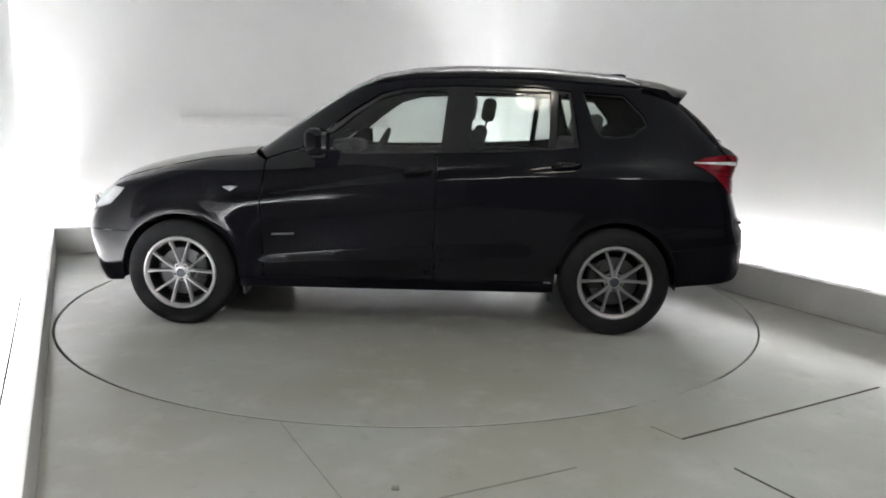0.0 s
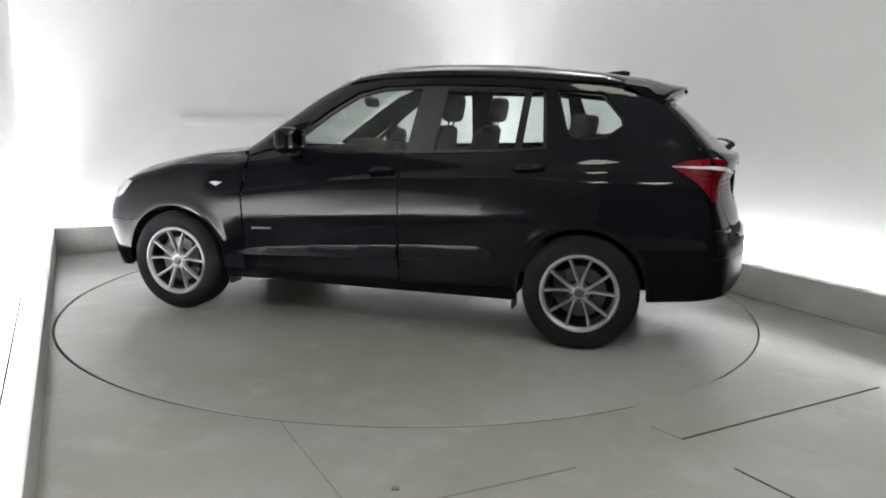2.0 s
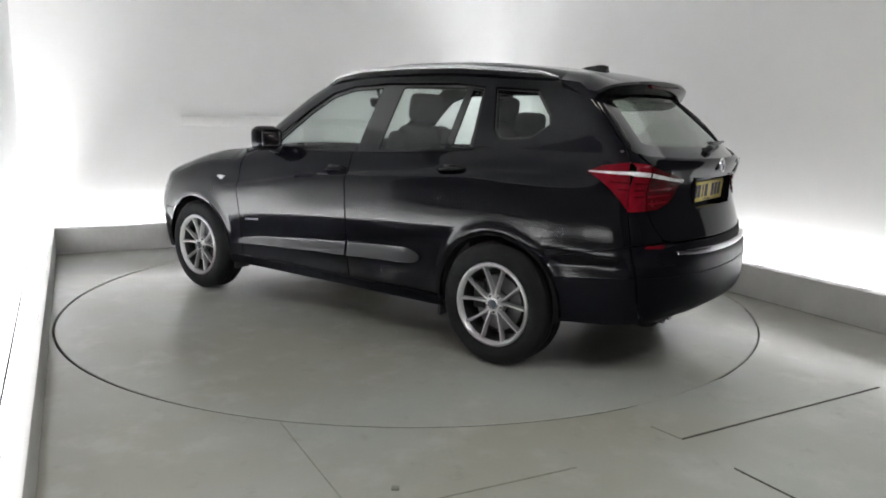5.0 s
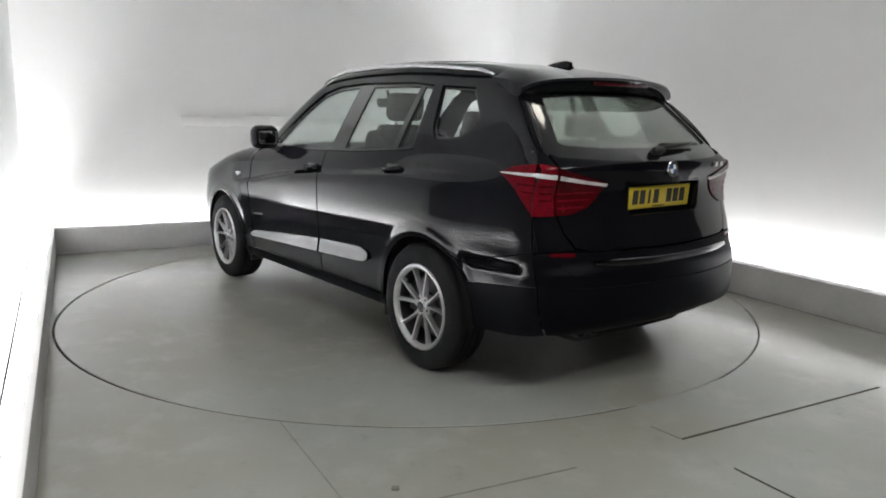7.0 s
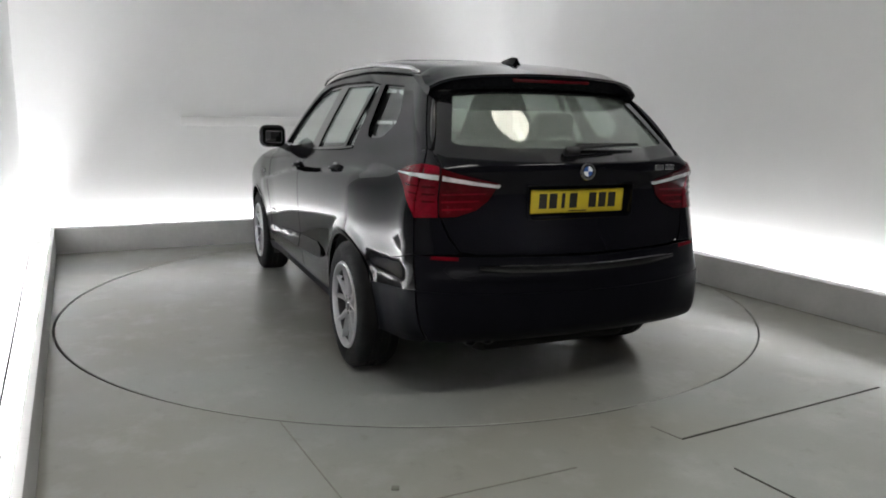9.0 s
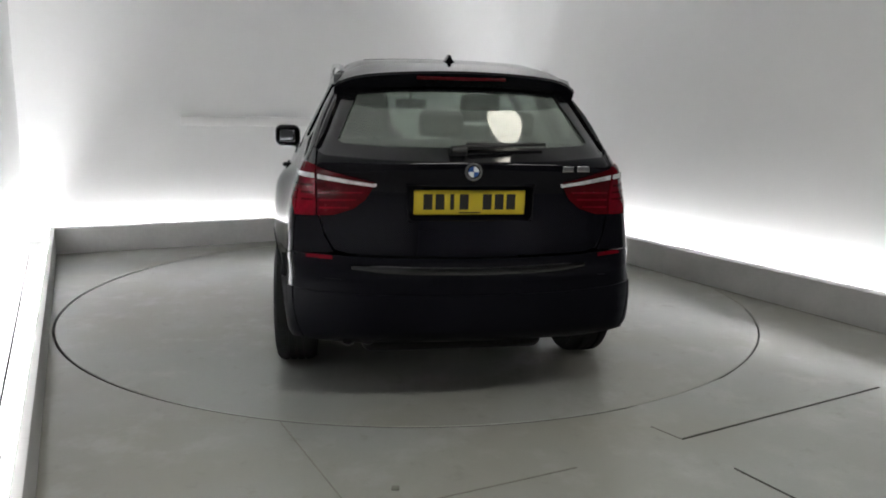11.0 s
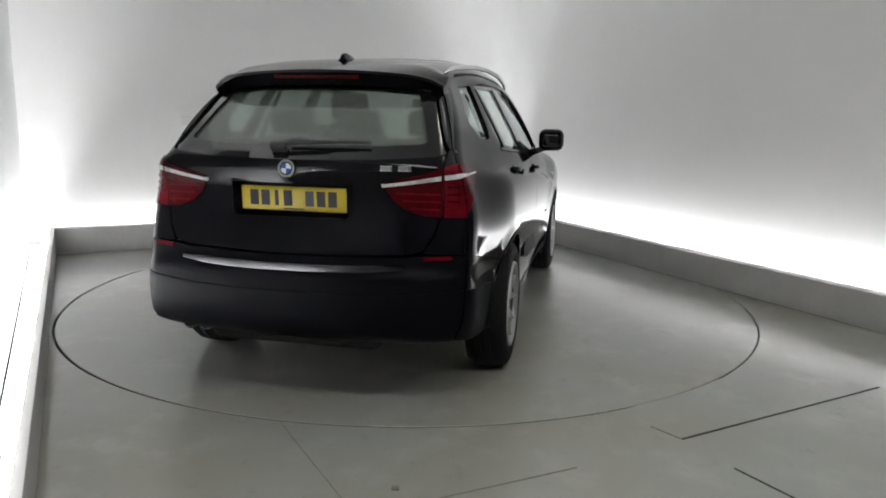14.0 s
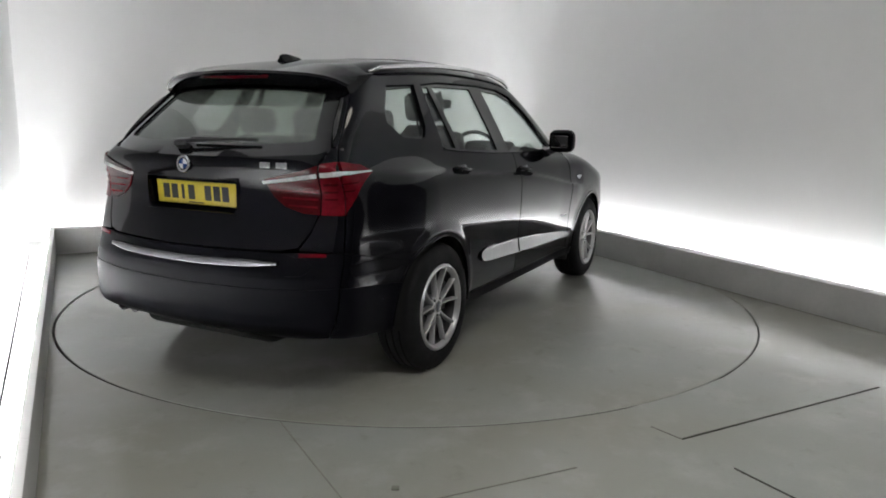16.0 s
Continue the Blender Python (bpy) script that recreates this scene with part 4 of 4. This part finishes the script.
        verts += [(-1.58, y, zr + 0.002), (-1.72, y, (zr + 1.604 - dz) / 2 + 0.010), (xe + 0.06, y, 1.603 - dz), (xe + 0.01, y, 1.594 - dz), (xe, y, 1.580 - dz), (xe + 0.02, y, 1.548 - dz * 0.9), (xe + 0.05, y, 1.522 - dz * 0.7), (xe + 0.09, y, 1.527 - dz * 0.7), (-1.74, y, 1.56 - dz * 0.8)]
    m = 9
    faces = [(i * m + j, i * m + (j + 1) % m, (i + 1) * m + (j + 1) % m, (i + 1) * m + j) for i in range(len(ys) - 1) for j in range(m)]
    faces += [tuple(range(m)), tuple(reversed(range((len(ys) - 1) * m, len(ys) * m)))]
    bm = bmesh.new()
    bv = [bm.verts.new(v) for v in verts]
    for f in faces:
        bm.faces.new([bv[i] for i in f])
    bmesh.ops.recalc_face_normals(bm, faces=bm.faces[:])
    spoiler = part("roof_spoiler", soft_shade(bm, 35), PAINT, car)
    part("brake_light", rbox((0.02, 0.44, 0.016), (-1.949, 0.0, 1.560), 0.004, turn=(0, -32, 0)), DEEP_RED, spoiler, "dark red high brake light")

    # plate, roundel, badge, wiper
    pl = tagged(new("number_plate"), "yellow rear number plate with black characters")
    pl.parent = car
    pl.matrix_local = pose(-2.236, 0, 0.990, 0, -4, 0)
    part("plate_sheet", rbox((0.006, 0.520, 0.114), (0, 0, 0), 0.004, 2), YELLOW, pl)
    for k in range(7):
        y = 0.195 - k * 0.056 - (0.052 if k > 3 else 0)
        w = 0.018 if k == 2 else 0.042
        part("plate_mark", rbox((0.002, w, 0.072), (-0.0035, y, 0.003), 0), INK, pl, "plain black bar")
    part("plate_caption", rbox((0.002, 0.10, 0.006), (-0.0035, 0.0, -0.047), 0), INK, pl)
    e = rear_of([(0.0, 1.135)])[0]
    rd = tagged(new("roundel"), "round blue and white enamel roundel with a chrome rim")
    rd.parent = car
    rd.matrix_local = pose(e[0] - 0.004, 0, 1.135, 0, 0, 90) @ pose(0, 0, 0, 4, 0, 0)
    part("roundel_rim", spun([(0.030, 0.006), (0.040, 0.006), (0.042, 0.0), (0.030, 0.0)], 40, True), CHROME, rd)
    part("roundel_band", spun([(0.0, 0.003), (0.033, 0.003), (0.033, 0.0), (0.0, 0.0)], 40), GLOSS_TRIM, rd)
    for k in range(4):
        bm = bmesh.new()
        n0 = [bm.verts.new((0, 0.0055, 0))] + [bm.verts.new((0.024 * math.cos(radians(90 * k + 9 * i)), 0.0055, 0.024 * math.sin(radians(90 * k + 9 * i)))) for i in range(11)]
        bm.faces.new(n0)
        ex = bmesh.ops.extrude_face_region(bm, geom=bm.faces[:])
        bmesh.ops.translate(bm, verts=[g for g in ex["geom"] if isinstance(g, bmesh.types.BMVert)], vec=(0, -0.003, 0))
        bmesh.ops.recalc_face_normals(bm, faces=bm.faces[:])
        part("roundel_quarter", bm, WHITE_ENAMEL if k % 2 else BLUE, rd)
    for y, w in ((-0.455, 0.055), (-0.535, 0.06)):
        q = rear_of([(y, 1.145)])[0]
        part("model_badge", rbox((0.006, w, 0.026), (q[0] - 0.003, y, 1.145), 0.002, turn=(0, 0, 7)), CHROME, car, "small chrome badge bar")
    q = rear_of([(0.05, 1.225)])[0]
    wip = tagged(new("rear_wiper"), "black rear wiper lying along the foot of the window")
    wip.parent = car
    part("wiper_pivot", rbox((0.05, 0.08, 0.035), (q[0] - 0.008, 0.06, q[2]), 0.013, 3, (0, 40, 0)), TRIM, wip)
    arm = rear_of([(y, 1.232 + 0.02 * i / 6) for i, y in enumerate(np.linspace(0.06, -0.30, 7))])
    part("wiper_arm", tube([(a[0] - 0.020, a[1], a[2] + 0.008) for a in arm], [0.012, 0.011, 0.010, 0.009, 0.008, 0.007, 0.006], 8), TRIM, wip)
    bl = rear_of([(y, 1.250) for y in np.linspace(0.02, -0.36, 7)])
    part("wiper_blade", tube([(a[0] - 0.012, a[1], a[2] + 0.006) for a in bl], 0.008, 8), TRIM, wip)

    # roof rails, aerial, mirrors, handles, exhaust
    for s in (1, -1):
        pts = [(0.20, 0.625), (0.12, 0.620), (-0.1, 0.612), (-0.5, 0.608), (-0.9, 0.600), (-1.2, 0.588), (-1.45, 0.570), (-1.56, 0.562)]
        base = top_of([(x, y - 0.02) for x, y in pts])
        lift = [-0.006, 0.016, 0.028, 0.030, 0.030, 0.028, 0.018, -0.006]
        rail = part("roof_rail", tube([(b[0], s * y, b[2] + h) for b, (x, y), h in zip(base, pts, lift)], [0.007, 0.012, 0.014, 0.014, 0.014, 0.014, 0.012, 0.007], 10), CHROME, car, "satin silver roof rail")
        m = new("door_mirror")
        m.parent = car
        tagged(m, "black folding door mirror")
        part("mirror_shell", rbox((0.125, 0.195, 0.168), (0.490, s * 0.968, 1.212), 0.052, 4, (0, 0, -s * 8)), PAINT, m)
        part("mirror_glass", rbox((0.006, 0.150, 0.118), (0.428, s * 0.972, 1.212), 0.025, 3, (0, 0, -s * 8)), MIRROR, m, "mirror glass, coloured dark to dim its reflection")
        part("mirror_arm", rbox((0.085, 0.14, 0.045), (0.50, s * 0.885, 1.135), 0.018, 3, (s * 22, 0, 0)), TRIM, m)
        for x0, z0, own in ((-0.13, 1.035, doors), (-1.07, 1.083, rdoors)):
            own = own[0 if s > 0 else 1]
            b = solve("y", [x0 + 0.09, x0, x0 - 0.09], [z0 - 0.006, z0, z0 + 0.006])
            h = part("door_handle", tube([(b[0][0], s * (b[0][1] + 0.004), b[0][2]), (b[0][0] - 0.025, s * (b[0][1] + 0.022), b[0][2]), (b[1][0], s * (b[1][1] + 0.027), b[1][2]), (b[2][0] + 0.02, s * (b[2][1] + 0.022), b[2][2]), (b[2][0], s * (b[2][1] + 0.004), b[2][2])], [0.011, 0.013, 0.013, 0.013, 0.011], 10), PAINT, own)
            part("handle_recess", rbox((0.12, 0.004, 0.05), (x0, s * (b[1][1] + 0.003), z0), 0.0015), GLOSS_TRIM, own)
    fin = []
    for i in range(9):
        u = i / 8
        fin.append((-1.40 - 0.18 * u, 0.0, 0.004 + 0.048 * u ** 0.8 - 0.012 * u ** 8, 0.034 * (0.35 + 0.65 * min(1, 2 * u))))
    bm = bmesh.new()
    rows = []
    for x, _, h, w in fin:
        z = top_of([(x, 0.0)])[0][2] - 0.004
        rows.append([bm.verts.new((x, a, z + b)) for a, b in ((-w, 0), (-w * 0.45, h * 0.45), (-0.005, h), (0.005, h), (w * 0.45, h * 0.45), (w, 0))])
    for a, b in zip(rows, rows[1:]):
        for j in range(5):
            bm.faces.new((a[j], a[j + 1], b[j + 1], b[j]))
    bm.faces.new(rows[0]), bm.faces.new(rows[-1][::-1])
    bmesh.ops.recalc_face_normals(bm, faces=bm.faces[:])
    part("roof_aerial", soft_shade(bm, 60), PAINT, car)
    for y in (0.56, 0.47):
        bm = spun([(0.030, 0.0), (0.035, 0.0), (0.035, -0.16), (0.030, -0.16)], 24, True)
        bm.transform(pose(-2.25, y, 0.36, 0, 0, 90))
        part("exhaust_pipe", bm, BRAKE, car)
    part("silencer", rbox((0.30, 0.9, 0.16), (-2.02, 0.05, 0.33), 0.06, 3), WELL, car)

    # underside and wheel housings
    part("underbody", rbox((1.94, 1.56, 0.10), (0.0, 0, 0.285), 0.03), WELL, car)
    part("front_underbody", rbox((1.0, 0.98, 0.30), (1.50, 0, 0.38), 0.05), WELL, car)
    part("rear_underbody", rbox((1.2, 1.0, 0.25), (-1.5, 0, 0.44), 0.05), WELL, car)
    for a in (A, -A):
        for s in (1, -1):
            prof = arc(a, CZ, R + 0.002, -8, 188, 28)
            vs, fs = [], []
            for x, z in prof:
                vs += [(x, s * 0.915, z), (x, s * 0.50, z)]
            fs = [(2 * i, 2 * i + 1, 2 * i + 3, 2 * i + 2) for i in range(len(prof) - 1)]
            fs.append(tuple(2 * i + 1 for i in range(len(prof))))
            part("wheel_housing", mesh_of("wheel_housing", vs, fs), WELL, car)
            wheel("wheel", (a, s * (0.838 if a > 0 else 0.825), HUB_Z), s, car)
            part("mud_flap", rbox((0.02, 0.13, 0.10), (a + (-0.40 if a > 0 else 0.41), s * 0.82, 0.255), 0.008), TRIM, car)

    # cabin
    part("cabin_floor", rbox((2.6, 1.5, 0.06), (-0.35, 0, 0.40), 0.02), WELL, car)
    for s in (1, -1):
        part("door_lining", rbox((1.90, 0.05, 0.70), (-0.22, s * 0.80, 0.78), 0.02), DASH, car)
        part("boot_lining", rbox((0.86, 0.06, 0.50), (-1.62, s * 0.70, 0.98), 0.02), DASH, car)
        seat(car, s * 0.37, 0.15 if s > 0 else 0.0)
    part("dashboard", rbox((0.42, 1.46, 0.34), (0.66, 0, 0.97), 0.07, 3, (0, 8, 0)), DASH, car)
    part("instrument_hood", rbox((0.22, 0.36, 0.10), (0.50, -0.37, 1.145), 0.04, 3), DASH, car)
    part("centre_console", rbox((0.85, 0.24, 0.30), (0.10, 0, 0.62), 0.05, 3), DASH, car)
    sw = tagged(new("steering_wheel"), "black three-spoke steering wheel")
    sw.parent = car
    sw.matrix_local = pose(0.27, -0.37, 1.10, 0, 66, 0)
    part("wheel_rim", tube([(0.185 * math.cos(2 * math.pi * i / 28), 0.185 * math.sin(2 * math.pi * i / 28), 0) for i in range(28)], 0.015, 8, closed=True), DASH, sw)
    part("airbag_cover", rbox((0.14, 0.17, 0.05), (0, 0, 0.01), 0.022, 3), DASH, sw)
    for a in (0, 90, -90):
        part("steering_spoke", rbox((0.13, 0.035, 0.018), (0.11 * math.cos(radians(a)), 0.11 * math.sin(radians(a)), 0), 0.006, turn=(0, 0, a)), DASH, sw)
    part("rear_view_mirror", rbox((0.035, 0.24, 0.07), (0.30, 0, 1.475), 0.02, 3, (0, 12, 0)), DASH, car)
    part("mirror_stalk", tube([(0.34, 0, 1.575), (0.31, 0, 1.49)], 0.012, 8), DASH, car)
    part("rear_seat_cushion", rbox((0.50, 1.30, 0.18), (-0.88, 0, 0.66), 0.06, 3), FABRIC, car)
    part("rear_seat_back", rbox((0.14, 1.30, 0.60), (-1.18, 0, 0.95), 0.055, 3, (0, -16, 0)), FABRIC, car)
    for y in (-0.42, 0.0, 0.42):
        h = part("rear_headrest", rbox((0.09, 0.26, 0.15), (-1.30, y, 1.335), 0.04, 3, (0, -10, 0)), FABRIC, car)
        for d in (-0.05, 0.05):
            part("headrest_post", tube([(-1.275, y + d, 1.22), (-1.295, y + d, 1.29)], 0.006, 6), CHROME, h)
    part("load_cover", rbox((0.72, 1.22, 0.03), (-1.66, 0, 1.165), 0.01, turn=(0, 0, 0)), DASH, car)
    part("headlining", rbox((1.65, 1.06, 0.02), (-0.80, 0, 1.585), 0.008, turn=(0, -0.8, 0)), HEADLINER, car)
    return car


AXIS_IN_CAR = (-0.046, 0.004)      # where the turntable's axis meets the car


def heading(t):
    return 175.407 - 7.167 * t


def motions():
    car_rows, disc_rows = [], []
    for i in range(17):
        a = heading(i)
        r = Matrix.Rotation(radians(a), 4, "Z")
        car_rows.append((float(i), r @ Matrix.Translation((-AXIS_IN_CAR[0], -AXIS_IN_CAR[1], 0.0))))
        disc_rows.append((float(i), Matrix.Translation((*DISC_AT, 0)) @ r))
    walk(CAR, car_rows)
    walk(TABLE, disc_rows)


TABLE = build_room()
CAR = build_car()
motions()
